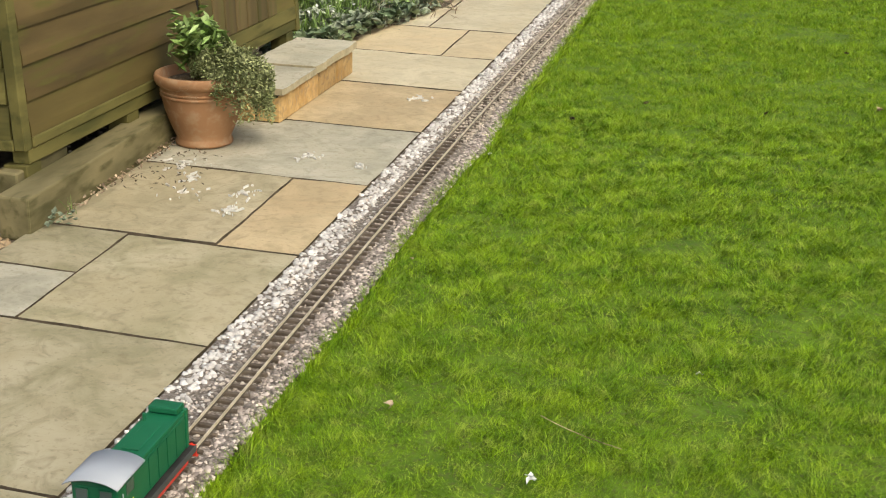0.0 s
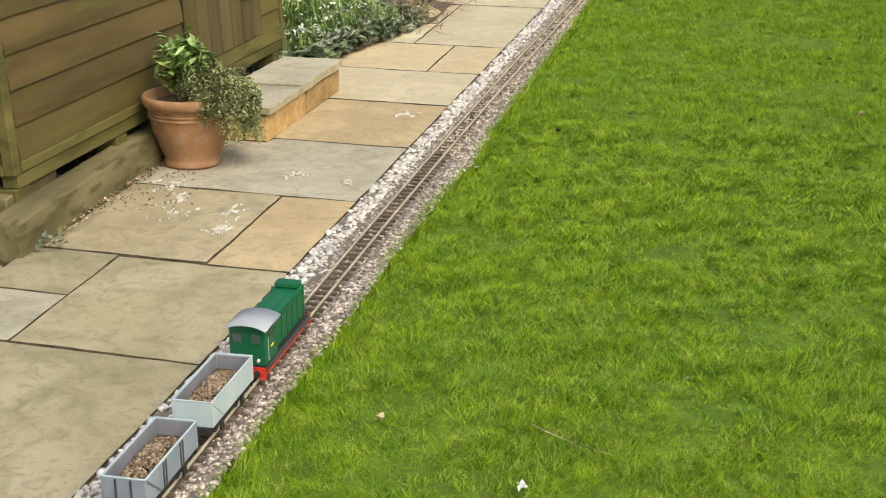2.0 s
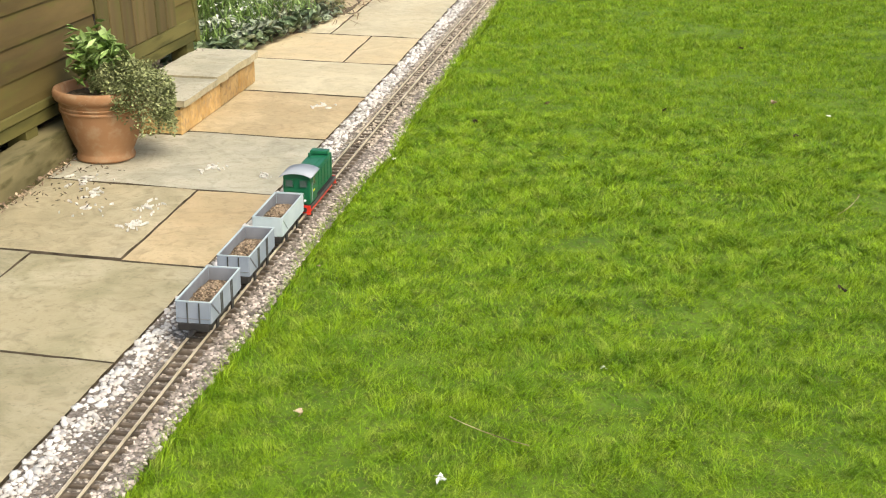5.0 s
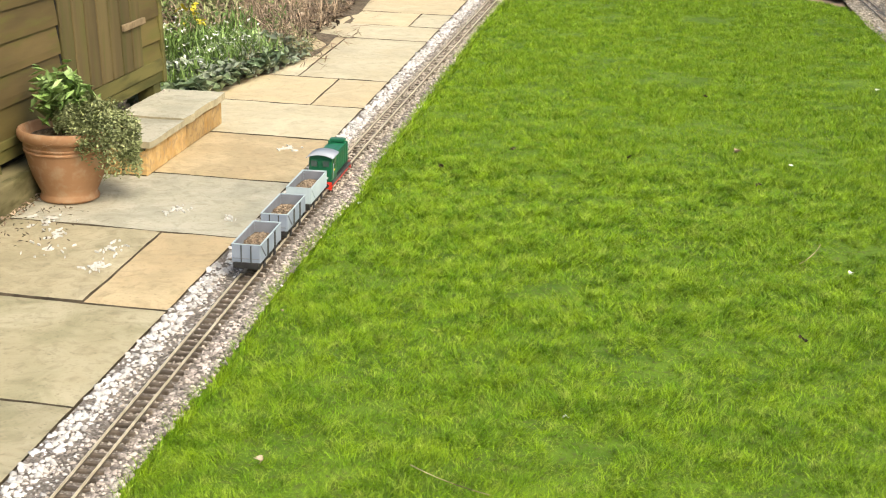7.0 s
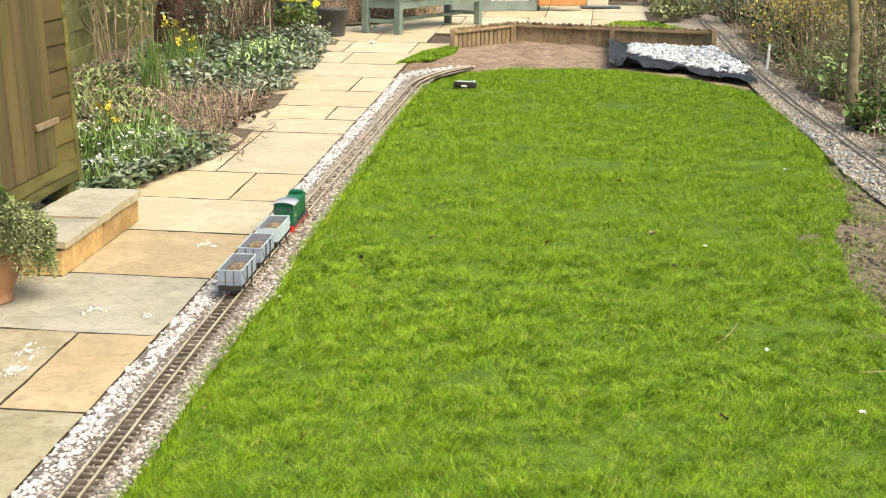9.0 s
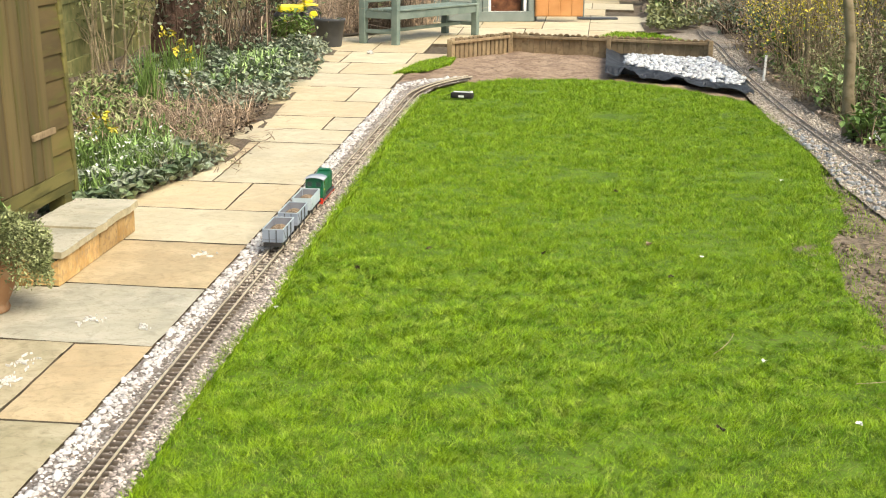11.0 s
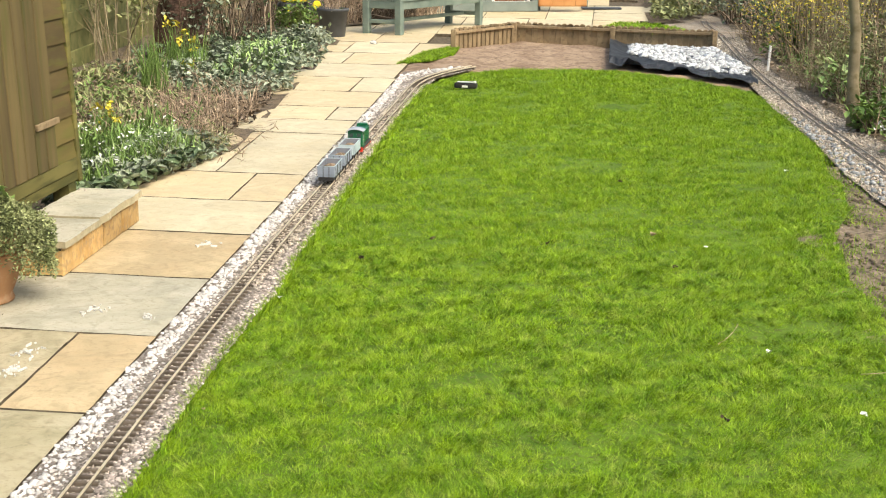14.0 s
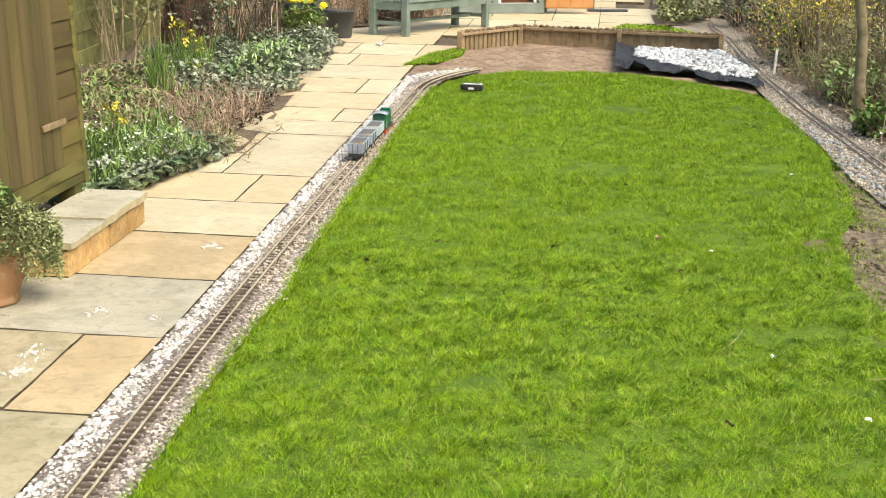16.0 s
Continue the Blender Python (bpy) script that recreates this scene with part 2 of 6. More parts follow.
LEAF_LIME = mat("lime_leaf", (0.20, 0.32, 0.09), (0.36, 0.48, 0.20), 8.0, 0.45, 0.0, vary="island", amount=0.3)
LEAF_YELLOW = mat("yellow_blossom", (0.55, 0.47, 0.05), (0.74, 0.64, 0.10), 8.0, 0.6, 0.0, vary="island", amount=0.3)
PETAL_WHITE = mat("white_petal", (0.72, 0.74, 0.70), (0.84, 0.85, 0.82), 8.0, 0.6, 0.0, vary="island", amount=0.12)
DEBRIS = mat("plant_debris", (0.035, 0.025, 0.018), (0.10, 0.07, 0.045), 9.0, 0.9, 0.2, vary="island", amount=0.5)


# ---- fitting the plan to the camera's view ----
# The plan below was fitted at another camera pitch; site() slides a plan point along its camera ray, in metres, and
# gives the scale there.
EYE_PLAN, EYE, PITCH_SHIFT = 1.615, 1.4235, math.atan(0.058)


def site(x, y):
    k = EYE / (EYE_PLAN * math.cos(PITCH_SHIFT) - y * math.sin(PITCH_SHIFT))
    return k * x, k * (y * math.cos(PITCH_SHIFT) + EYE_PLAN * math.sin(PITCH_SHIFT)), k


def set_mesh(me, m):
    """Moves a mesh drawn in the plan, whose object stands at m, along the camera's rays."""
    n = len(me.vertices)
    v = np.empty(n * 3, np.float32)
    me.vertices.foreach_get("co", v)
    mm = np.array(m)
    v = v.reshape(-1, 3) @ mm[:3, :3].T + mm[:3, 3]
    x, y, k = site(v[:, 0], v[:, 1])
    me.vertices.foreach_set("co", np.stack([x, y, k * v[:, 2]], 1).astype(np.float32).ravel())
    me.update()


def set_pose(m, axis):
    """The pose, shifted along the camera's ray, of a thing that stands at m in the plan: its axis keeps its line on the
    ground.
    """
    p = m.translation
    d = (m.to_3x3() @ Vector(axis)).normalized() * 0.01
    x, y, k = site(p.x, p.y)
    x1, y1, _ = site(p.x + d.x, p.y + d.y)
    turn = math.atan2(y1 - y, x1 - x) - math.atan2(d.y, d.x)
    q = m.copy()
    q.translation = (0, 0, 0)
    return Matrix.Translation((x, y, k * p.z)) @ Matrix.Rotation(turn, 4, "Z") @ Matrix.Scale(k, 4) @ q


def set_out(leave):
    """Moves and scales everything drawn in the plan so that it keeps its look from the camera; what is in leave stays.
    """
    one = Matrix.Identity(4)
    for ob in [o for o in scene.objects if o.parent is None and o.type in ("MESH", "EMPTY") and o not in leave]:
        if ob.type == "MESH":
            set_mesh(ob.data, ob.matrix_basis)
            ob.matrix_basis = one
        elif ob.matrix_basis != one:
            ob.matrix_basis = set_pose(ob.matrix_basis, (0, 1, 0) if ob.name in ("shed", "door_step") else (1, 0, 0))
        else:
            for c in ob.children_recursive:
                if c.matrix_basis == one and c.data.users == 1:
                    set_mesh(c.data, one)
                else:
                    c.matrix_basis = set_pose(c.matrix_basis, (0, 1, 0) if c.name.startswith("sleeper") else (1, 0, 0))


# ---- building helpers ----
def link(name, bm, material, smooth=False):
    me = bpy.data.meshes.new(name)
    bm.to_mesh(me)
    bm.free()
    me.materials.append(material)
    if smooth:
        me.polygons.foreach_set("use_smooth", [True] * len(me.polygons))
    return new(name, me)


def part(name, bm, material, parent, label="", smooth=False):
    ob = link(name, bm, material, smooth)
    ob.parent = parent
    if label:
        ob["label"] = label
    return ob


def empty(name, m=None):
    ob = new(name)
    ob.empty_display_size = 0.05
    if m is not None:
        ob.matrix_basis = m
    return ob


def box(x0, x1, y0, y1, z0, z1, bevel=0.0, bm=None, m=None, seg=1):
    bm = bm or bmesh.new()
    r = bmesh.ops.create_cube(bm, size=1.0)
    vs = r["verts"]
    t = Matrix.Translation(((x0 + x1) / 2, (y0 + y1) / 2, (z0 + z1) / 2)) @ Matrix.Diagonal((x1 - x0, y1 - y0, z1 - z0, 1))
    bmesh.ops.transform(bm, matrix=t, verts=vs)
    if bevel:
        es = list({e for v in vs for e in v.link_edges})
        out = bmesh.ops.bevel(bm, geom=es, offset=bevel, segments=seg, affect="EDGES", profile=0.6)
        vs = list({v for f in out["faces"] for v in f.verts} | {v for v in vs if v.is_valid})
    if m is not None:
        bmesh.ops.transform(bm, matrix=m, verts=[v for v in vs if v.is_valid])
    return bm


def cone(r1, r2, h, m, seg=16, bm=None):
    """A tapered cylinder that stands on the origin of m."""
    bm = bm or bmesh.new()
    r = bmesh.ops.create_cone(bm, cap_ends=True, segments=seg, radius1=r1, radius2=r2, depth=h)
    bmesh.ops.transform(bm, matrix=m @ Matrix.Translation((0, 0, h / 2)), verts=r["verts"])
    return bm


def between(a, b):
    """A pose at a whose z runs to b, and the length."""
    d = Vector(b) - Vector(a)
    return Matrix.Translation(a) @ d.to_track_quat("Z", "Y").to_matrix().to_4x4(), d.length


def rod(a, b, r1, r2=None, seg=6, bm=None):
    m, h = between(a, b)
    return cone(r1, r1 if r2 is None else r2, h, m, seg, bm)


def lathe(profile, seg=40):
    bm = bmesh.new()
    rings = [[bm.verts.new((r * math.cos(2 * math.pi * k / seg), r * math.sin(2 * math.pi * k / seg), z)) for k in range(seg)] for r, z in profile]
    for p, q in zip(rings, rings[1:]):
        for k in range(seg):
            bm.faces.new((p[k], p[(k + 1) % seg], q[(k + 1) % seg], q[k]))
    bm.faces.new(rings[-1])
    bm.faces.new(rings[0][::-1])
    return bm


def from_arrays(name, verts, faces, material):
    """One mesh from an array of corners and an array of triangles or quads."""
    me = bpy.data.meshes.new(name)
    k = faces.shape[1]
    me.vertices.add(len(verts))
    me.vertices.foreach_set("co", verts.astype(np.float32).ravel())
    me.loops.add(faces.size)
    me.loops.foreach_set("vertex_index", faces.astype(np.int32).ravel())
    me.polygons.add(len(faces))
    me.polygons.foreach_set("loop_start", np.arange(0, faces.size, k, dtype=np.int32))
    me.update(calc_edges=True)
    me.materials.append(material)
    return new(name, me)


rng = np.random.default_rng(7)


def wave(x, y, s, seed):
    """A cheap smooth field between about -1 and 1."""
    g = np.random.default_rng(seed)
    out = np.zeros_like(x)
    for k in range(7):
        a, p, f = g.uniform(0, 6.28), g.uniform(0, 6.28), s * g.uniform(0.6, 1.9)
        out += np.sin((x * np.cos(a) + y * np.sin(a)) * f + p)
    return out / 3.5


def inside(x, y, poly):
    hit = np.zeros(len(x), bool)
    n = len(poly)
    for i in range(n):
        (x0, y0), (x1, y1) = poly[i], poly[(i + 1) % n]
        hit ^= ((y0 > y) != (y1 > y)) & (x < (x1 - x0) * (y - y0) / (y1 - y0 + 1e-12) + x0)
    return hit


def blades(name, x, y, z, height, width, material, lean=0.6, comb=0.0):
    """Grass: bent blades of one quad and one tip triangle each, as triangles."""
    n = len(x)
    a, b = rng.uniform(0, 6.283, n), rng.uniform(0, 6.283, n)
    if comb:
        b = 2.6 * wave(x, y, comb, 77) + 1.5 * wave(x, y, comb * 2.3, 78) + rng.normal(0, 1.3, n)
    h = height * rng.uniform(0.55, 1.25, n)
    w = width * rng.uniform(0.7, 1.3, n)
    l = h * lean * rng.uniform(0.2, 1.3, n)
    dx, dy, ex, ey = np.cos(a) * w / 2, np.sin(a) * w / 2, np.cos(b) * l, np.sin(b) * l
    base = np.stack([x, y, z], 1)
    zero = np.zeros(n)
    d = np.stack([dx, dy, zero], 1)
    mid = base + np.stack([ex * 0.35, ey * 0.35, h * 0.6], 1)
    tip = base + np.stack([ex, ey, h], 1)
    v = np.stack([base - d, base + d, mid - d * 0.8, mid + d * 0.8, tip], 1).reshape(-1, 3)
    f = (np.arange(n)[:, None, None] * 5 + np.array([[0, 1, 3], [0, 3, 2], [2, 3, 4]])[None]).reshape(-1, 3)
    return from_arrays(name, v, f, material)


def tufts(name, x, y, z, height, width, material, lean=1.0):
    """Grass seen from afar: one leaning pointed blade each."""
    n = len(x)
    a, b = rng.uniform(0, 6.283, n), rng.uniform(0, 6.283, n)
    h, w = height * rng.uniform(0.55, 1.3, n), width * rng.uniform(0.6, 1.4, n)
    l = h * lean * rng.uniform(0.1, 1.3, n)
    base = np.stack([x, y, z], 1)
    d = np.stack([np.cos(a) * w / 2, np.sin(a) * w / 2, np.zeros(n)], 1)
    v = np.stack([base - d, base + d, base + np.stack([np.cos(b) * l, np.sin(b) * l, h], 1)], 1).reshape(-1, 3)
    return from_arrays(name, v, np.arange(n * 3).reshape(-1, 3), material)


ICO = bmesh.new()
bmesh.ops.create_icosphere(ICO, subdivisions=1, radius=1.0)
ICO_V = np.array([v.co[:] for v in ICO.verts])
ICO_F = np.array([[v.index for v in f.verts] for f in ICO.faces])
ICO.free()


def pebbles(name, x, y, z, size, material, flat=0.65):
    """Loose stones: small uneven lumps, each turned its own way."""
    n = len(x)
    s = size * rng.uniform(0.55, 1.35, n)
    v = ICO_V[None] * (1 + rng.normal(0, 0.2, (n, len(ICO_V), 1)))
    v = v * np.stack([rng.uniform(0.7, 1.25, n), rng.uniform(0.7, 1.25, n), flat * rng.uniform(0.7, 1.2, n)], 1)[:, None]
    a, t = rng.uniform(0, 6.283, n), rng.normal(0, 0.45, n)
    ca, sa, ct, st = np.cos(a)[:, None], np.sin(a)[:, None], np.cos(t)[:, None], np.sin(t)[:, None]
    vx, vz = v[..., 0] * ct - v[..., 2] * st, v[..., 0] * st + v[..., 2] * ct
    vy = v[..., 1]
    out = np.stack([vx * ca - vy * sa, vx * sa + vy * ca, vz], -1) * s[:, None, None] * 0.5
    out += np.stack([x, y, z + s * 0.2], 1)[:, None]
    f = (np.arange(n)[:, None, None] * len(ICO_V) + ICO_F[None]).reshape(-1, 3)
    return from_arrays(name, out.reshape(-1, 3), f, material)


def leaves(name, centres, length, width, material, up=0.5, cup=0.25):
    """Leaves: each a folded four-cornered blade with a midrib, at the given places, turned by chance; up: how much they stand."""
    n = len(centres)
    a = rng.uniform(0, 6.283, n)
    p = rng.normal(up, 0.45, n)
    le, wi = length * rng.uniform(0.6, 1.3, n), width * rng.uniform(0.6, 1.3, n)
    d = np.stack([np.cos(a) * np.cos(p), np.sin(a) * np.cos(p), np.sin(p)], 1)
    s = np.stack([-np.sin(a), np.cos(a), rng.normal(0, 0.3, n)], 1)
    u = np.cross(d, s)
    c = np.asarray(centres)
    base, tip = c - d * le[:, None] / 2, c + d * le[:, None] / 2
    mid = c + u * (wi * cup)[:, None]
    v = np.stack([base, mid - s * wi[:, None] / 2 - u * (wi * cup)[:, None] * 0.2, tip, mid + s * wi[:, None] / 2 - u * (wi * cup)[:, None] * 0.2, c - u * (wi * cup)[:, None]], 1).reshape(-1, 3)
    f = (np.arange(n)[:, None, None] * 5 + np.array([[0, 1, 4], [1, 2, 4], [2, 3, 4], [3, 0, 4]])[None]).reshape(-1, 3)
    return from_arrays(name, v, f, material)


def stems(name, n, foot, spread, length, r, material, lean=0.5, droop=0.0, up=1.0):
    """Thin bent three-sided stems that grow out of a patch."""
    ang = rng.uniform(0, 6.283, n)
    tilt = np.abs(rng.normal(0, lean, n))
    az = rng.uniform(0, 6.283, n)
    rad = np.sqrt(rng.uniform(0, 1, n))
    p0 = np.stack([foot[0] + spread[0] * rad * np.cos(ang), foot[1] + spread[1] * rad * np.sin(ang), np.full(n, foot[2])], 1)
    le = length * rng.uniform(0.5, 1.2, n)
    d = np.stack([np.cos(az) * np.sin(tilt), np.sin(az) * np.sin(tilt), np.cos(tilt) * up], 1)
    p1 = p0 + d * le[:, None] * 0.5
    p2 = p1 + (d * np.array([1.4, 1.4, 1.0 - droop])) * le[:, None] * 0.5 + rng.normal(0, 0.05, (n, 3)) * le[:, None]
    p2[:, 2] = np.maximum(p2[:, 2], foot[2] + 0.01)
    tri = np.array([[1, 0, 0], [-0.5, 0.87, 0], [-0.5, -0.87, 0]])
    tri2 = np.array([[1, 0, 0.3], [-0.5, 0.6, 0.3], [-0.5, -0.6, -0.5]])
    rs = (r * rng.uniform(0.6, 1.3, n))[:, None, None]
    v = np.concatenate([p0[:, None] + tri * rs, p1[:, None] + tri2 * rs * 0.8, p2[:, None] + tri2 * rs * 0.35], 1).reshape(-1, 3)
    q = []
    for o in (0, 3):
        for k in range(3):
            q += [[o + k, o + (k + 1) % 3, o + 3 + (k + 1) % 3], [o + k, o + 3 + (k + 1) % 3, o + 3 + k]]
    f = (np.arange(n)[:, None, None] * 9 + np.array(q)[None]).reshape(-1, 3)
    return from_arrays(name, v, f, material), p1, p2


def sheet(name, poly, z, material, step=0.12, rise=0.0, seed=1, scale=3.0):
    """A flat piece of ground with an uneven surface inside an outline."""
    bm = bmesh.new()
    vs = [bm.verts.new((x, y, z)) for x, y in poly]
    bm.faces.new(vs)
    xs, ys = [p[0] for p in poly], [p[1] for p in poly]
    for lo, hi, no in ((min(xs), max(xs), (1, 0, 0)), (min(ys), max(ys), (0, 1, 0))):
        k = lo + step
        while k < hi:
            bmesh.ops.bisect_plane(bm, geom=bm.verts[:] + bm.edges[:] + bm.faces[:], plane_co=(k, k, 0), plane_no=no)
            k += step
    if rise:
        for v in bm.verts:
            v.co.z += rise * noise.noise(Vector((v.co.x * scale, v.co.y * scale, seed)))
    bmesh.ops.recalc_face_normals(bm, faces=bm.faces[:])
    if bm.faces[:][0].normal.z < 0:
        bmesh.ops.reverse_faces(bm, faces=bm.faces[:])
    return tagged(link(name, bm, material, True), kind="structure")


# ---- ground ----
EDGE = -1.48
TRACK = -1.292
ground = sheet("ground", [(-300, -300), (300, -300), (300, 300), (-300, 300)], -0.06, DARK_SOIL, step=50)
tagged(ground, "dark bare garden soil all round the path and lawn", "ground")
LAWN = [(-1.185, -1.5), (-1.185, 2.2), (-1.195, 2.6), (-1.18, 3.1), (-1.205, 3.6), (-1.222, 4.0), (-1.18, 4.5), (-1.215, 5.1), (-1.215, 5.9), (-1.225, 6.6), (-1.235, 7.3), (-1.24, 8.3), (-1.215, 8.9),
        (-1.15, 9.25), (-1.03, 9.5), (-0.70, 9.78), (-0.28, 9.87), (0.14, 9.84), (0.54, 9.58), (1.0, 9.13), (1.13, 8.4), (1.16, 8.1), (1.20, 7.3), (1.17, 6.95), (1.20, 6.6), (1.16, 6.1), (1.03, 5.7), (1.02, 5.4), (0.99, 5.05), (1.04, 4.68), (1.06, 4.42), (1.2, 3.9), (1.5, 2.5), (1.6, -1.5)]
lawn_ground = sheet("lawn", LAWN, -0.012, TURF, step=0.15, rise=0.012, seed=3)
tagged(lawn_ground, "mown green lawn turf beside the model railway", "lawn")
path_bed = sheet("path_bed", [(-3.6, -1.5), (EDGE + 0.03, -1.5), (EDGE + 0.03, 9.3), (EDGE + 0.006, 10.9), (-1.3, 10.9), (-0.80, 11.28), (0.1, 11.3), (0.3, 17), (-3.6, 17)], -0.03, JOINT, step=0.5)
tagged(path_bed, "dirty sand bed in the joints under the paving", "paving bed")

soil_bed = sheet("soil_bed", [(-1.5, 9.4), (-1.17, 9.35), (-1.05, 9.5), (-0.70, 9.74), (-0.28, 9.83), (0.14, 9.80), (0.54, 9.55), (1.0, 9.1), (1.04, 9.8), (0.90, 11.02), (-0.79, 11.26), (-1.25, 10.76), (-1.5, 10.4)], -0.016, SOIL, step=0.07, rise=0.03, seed=5, scale=5)
tagged(soil_bed, "bare raked brown soil bed in front of the edging", "soil bed")
dirt = sheet("dirt_patch", [(0.9, 3.9), (1.6, 3.0), (2.2, 4.4), (1.75, 5.6), (1.5, 6.9), (1.15, 7.0), (1.05, 6.1), (0.86, 5.7), (0.84, 5.0)], -0.018, mat("worn_earth", (0.14, 0.108, 0.073), (0.27, 0.215, 0.15), 9.0, 0.95, 1.0, (0.075, 0.057, 0.038), 30.0, dist=0.03), step=0.08, rise=0.02, seed=9, scale=6)
tagged(dirt, "worn bare earth patch at the lawn's edge", "earth patch")
ballast = sheet("ballast_bed", [(EDGE + 0.02, -1.5), (-1.19, -1.5), (-1.19, 4.6), (-1.22, 6.2), (-1.25, 8.6), (-1.18, 9.2), (-0.95, 9.62), (-1.0, 9.72), (-1.35, 9.5), (EDGE + 0.02, 9.4)], 0.014, BALLAST_BED, step=0.1, rise=0.004, seed=2, scale=12)
tagged(ballast, "grey brown gravel bed under the narrow track", "gravel bed")
side_ballast = sheet("side_ballast_bed", [(0.62, 13.2), (0.52, 12.5), (0.76, 11.8), (0.84, 11.06), (0.92, 10.5), (0.98, 9.7), (1.08, 8.5), (1.2, 7.6), (1.25, 6.8), (1.4, 5.8), (1.6, 4.4), (2.1, 4.4), (1.9, 5.8), (1.7, 7.5), (1.52, 8.5), (1.34, 9.8), (1.28, 10.6), (1.24, 11.75), (1.15, 12.9), (0.9, 13.4)], -0.006, MUD_BED, step=0.12, rise=0.008, seed=4, scale=8)
tagged(side_ballast, "muddy gravel bed under the far model track", "gravel bed")


def strip(name, count, poly, z, size, material, label, flat=0.65):
    xs, ys = [p[0] for p in poly], [p[1] for p in poly]
    x, y = rng.uniform(min(xs), max(xs), count * 4), rng.uniform(min(ys), max(ys), count * 4)
    k = np.flatnonzero(inside(x, y, poly))[:count]
    return tagged(pebbles(name, x[k], y[k], np.full(len(k), z), size, material, flat), label, "gravel", kind="stuff")


strip("white_chippings", 3000, [(EDGE + 0.022, 1.2), (-1.385, 1.2), (-1.39, 5), (-1.40, 9.2), (EDGE + 0.022, 9.3)], 0.011, 0.017, STONE_WHITE, "white marble chippings between the paving and the track")
strip("pale_chippings", 1500, [(EDGE + 0.06, 1.2), (-1.335, 1.2), (-1.34, 5), (-1.35, 9.2), (EDGE + 0.06, 9.3)], 0.010, 0.012, STONE_WHITE, "smaller pale chippings along the track")
strip("track_gravel", 15000, [(EDGE + 0.05, 1.2), (-1.19, 1.2), (-1.19, 4.6), (-1.22, 6.2), (-1.25, 8.6), (-1.18, 9.2), (-0.97, 9.6), (-1.35, 9.5), (EDGE + 0.05, 9.4)], 0.0112, 0.0098, STONE_MIX, "mixed brown and grey gravel round the sleepers")
# Raised paler gravel lightens the far track, too dark at a grazing view.
strip("far_track_gravel", 5200, [(-1.375, 4.6), (-1.262, 4.6), (-1.258, 6.0), (-1.245, 7.6), (-1.235, 8.7), (-1.34, 8.8), (-1.36, 7.6), (-1.372, 6.0)], 0.0165, 0.0105, MUD_STONE, "pale gravel packed between the sleepers")
strip("verge_gravel", 6000, [(-1.254, 1.2), (-1.254, 8.9), *[(x + 0.006, y) for x, y in LAWN[12:0:-1]], (-1.18, 1.2)], 0.010, 0.0125, mat("pink_grey_gravel", (0.25, 0.21, 0.185), (0.45, 0.395, 0.36), 25.0, 0.85, 0.3, vary="island", amount=0.75), "pinkish grey gravel against the lawn")
strip("side_gravel", 7000, [(0.88, 11.75), (0.92, 10.5), (0.98, 9.7), (1.08, 8.5), (1.2, 7.6), (1.25, 6.8), (1.4, 5.8), (1.9, 5.8), (1.6, 7.5), (1.42, 8.5), (1.24, 9.8), (1.18, 10.6), (1.14, 11.75)], -0.005, 0.014, MUD_STONE, "muddy mixed gravel along the far track")
strip("blue_grey_pebbles", 150, [(1.12, 8.5), (1.2, 8.3), (1.36, 7.3), (1.45, 6.5), (1.36, 6.2), (1.24, 6.9), (1.22, 7.4)], -0.004, 0.026, mat("blue_grey_pebble", (0.20, 0.21, 0.215), (0.40, 0.41, 0.41), 20.0, 0.7, 0.2, vary="island", amount=0.35), "blue grey pebbles between lawn and far track")

strip("earth_clods", 1500, [(0.95, 4.3), (1.6, 3.6), (2.1, 4.4), (1.7, 5.6), (1.45, 6.8), (1.2, 6.9), (1.08, 6.1), (0.95, 5.6)], -0.022, 0.024, mat("dry_earth_clod", (0.12, 0.092, 0.062), (0.28, 0.225, 0.16), 14.0, 0.95, 0.5, vary="island", amount=0.4), "crumbled clods of dry earth on the worn patch", 0.5)
strip("curve_stones", 70, [(-1.44, 9.30), (-1.38, 9.22), (-1.16, 9.44), (-1.0, 9.6), (-1.06, 9.7), (-1.25, 9.58)], 0.008, 0.032, STONE_WHITE, "loose white stones on the outside of the curve")

# ---- lawn ----
near = [(LAWN[0][0], 1.7), *LAWN[1:-2], (1.5, 2.5), (1.55, 1.7)]


def turf_points(count, y0, y1, power):
    """Places on the lawn between two lines across it, thinner in small bare spots and denser in tufts."""
    x, y = rng.uniform(-1.26, 1.55, count), y0 + (y1 - y0) * rng.uniform(0, 1, count) ** power
    keep = inside(x, y, near)
    dens = 0.78 + 0.16 * wave(x, y, 6, 11) + 0.24 * wave(x, y, 15, 12) + 0.34 * wave(x, y, 42, 13)
    keep &= rng.uniform(0, 1, count) < np.clip(dens, 0.42, 1)
    x, y = x[keep], y[keep]
    h = 1 + 0.26 * wave(x, y, 6, 21) + 0.26 * wave(x, y, 15, 12) + 0.34 * wave(x, y, 42, 13)
    return x, y, np.clip(h, 0.5, 2.2)


gx, gy, gh = turf_points(620000, 1.7, 5.2, 1.2)
grass = blades("grass", gx, gy, np.full(len(gx), -0.014), 0.0200 * gh, 0.00150 * np.clip(gy / 2.9, 0.85, 1.6), GRASS, lean=1.7, comb=30)
tagged(grass, "short uneven bright green lawn grass", "grass", kind="stuff")
gx, gy, gh = turf_points(560000, 5.2, 9.9, 1.15)
grass = tufts("far_grass", gx, gy, np.full(len(gx), -0.014), 0.0180 * gh, 0.0032 * np.clip(gy / 6.5, 0.8, 1.5), GRASS, lean=1.3)
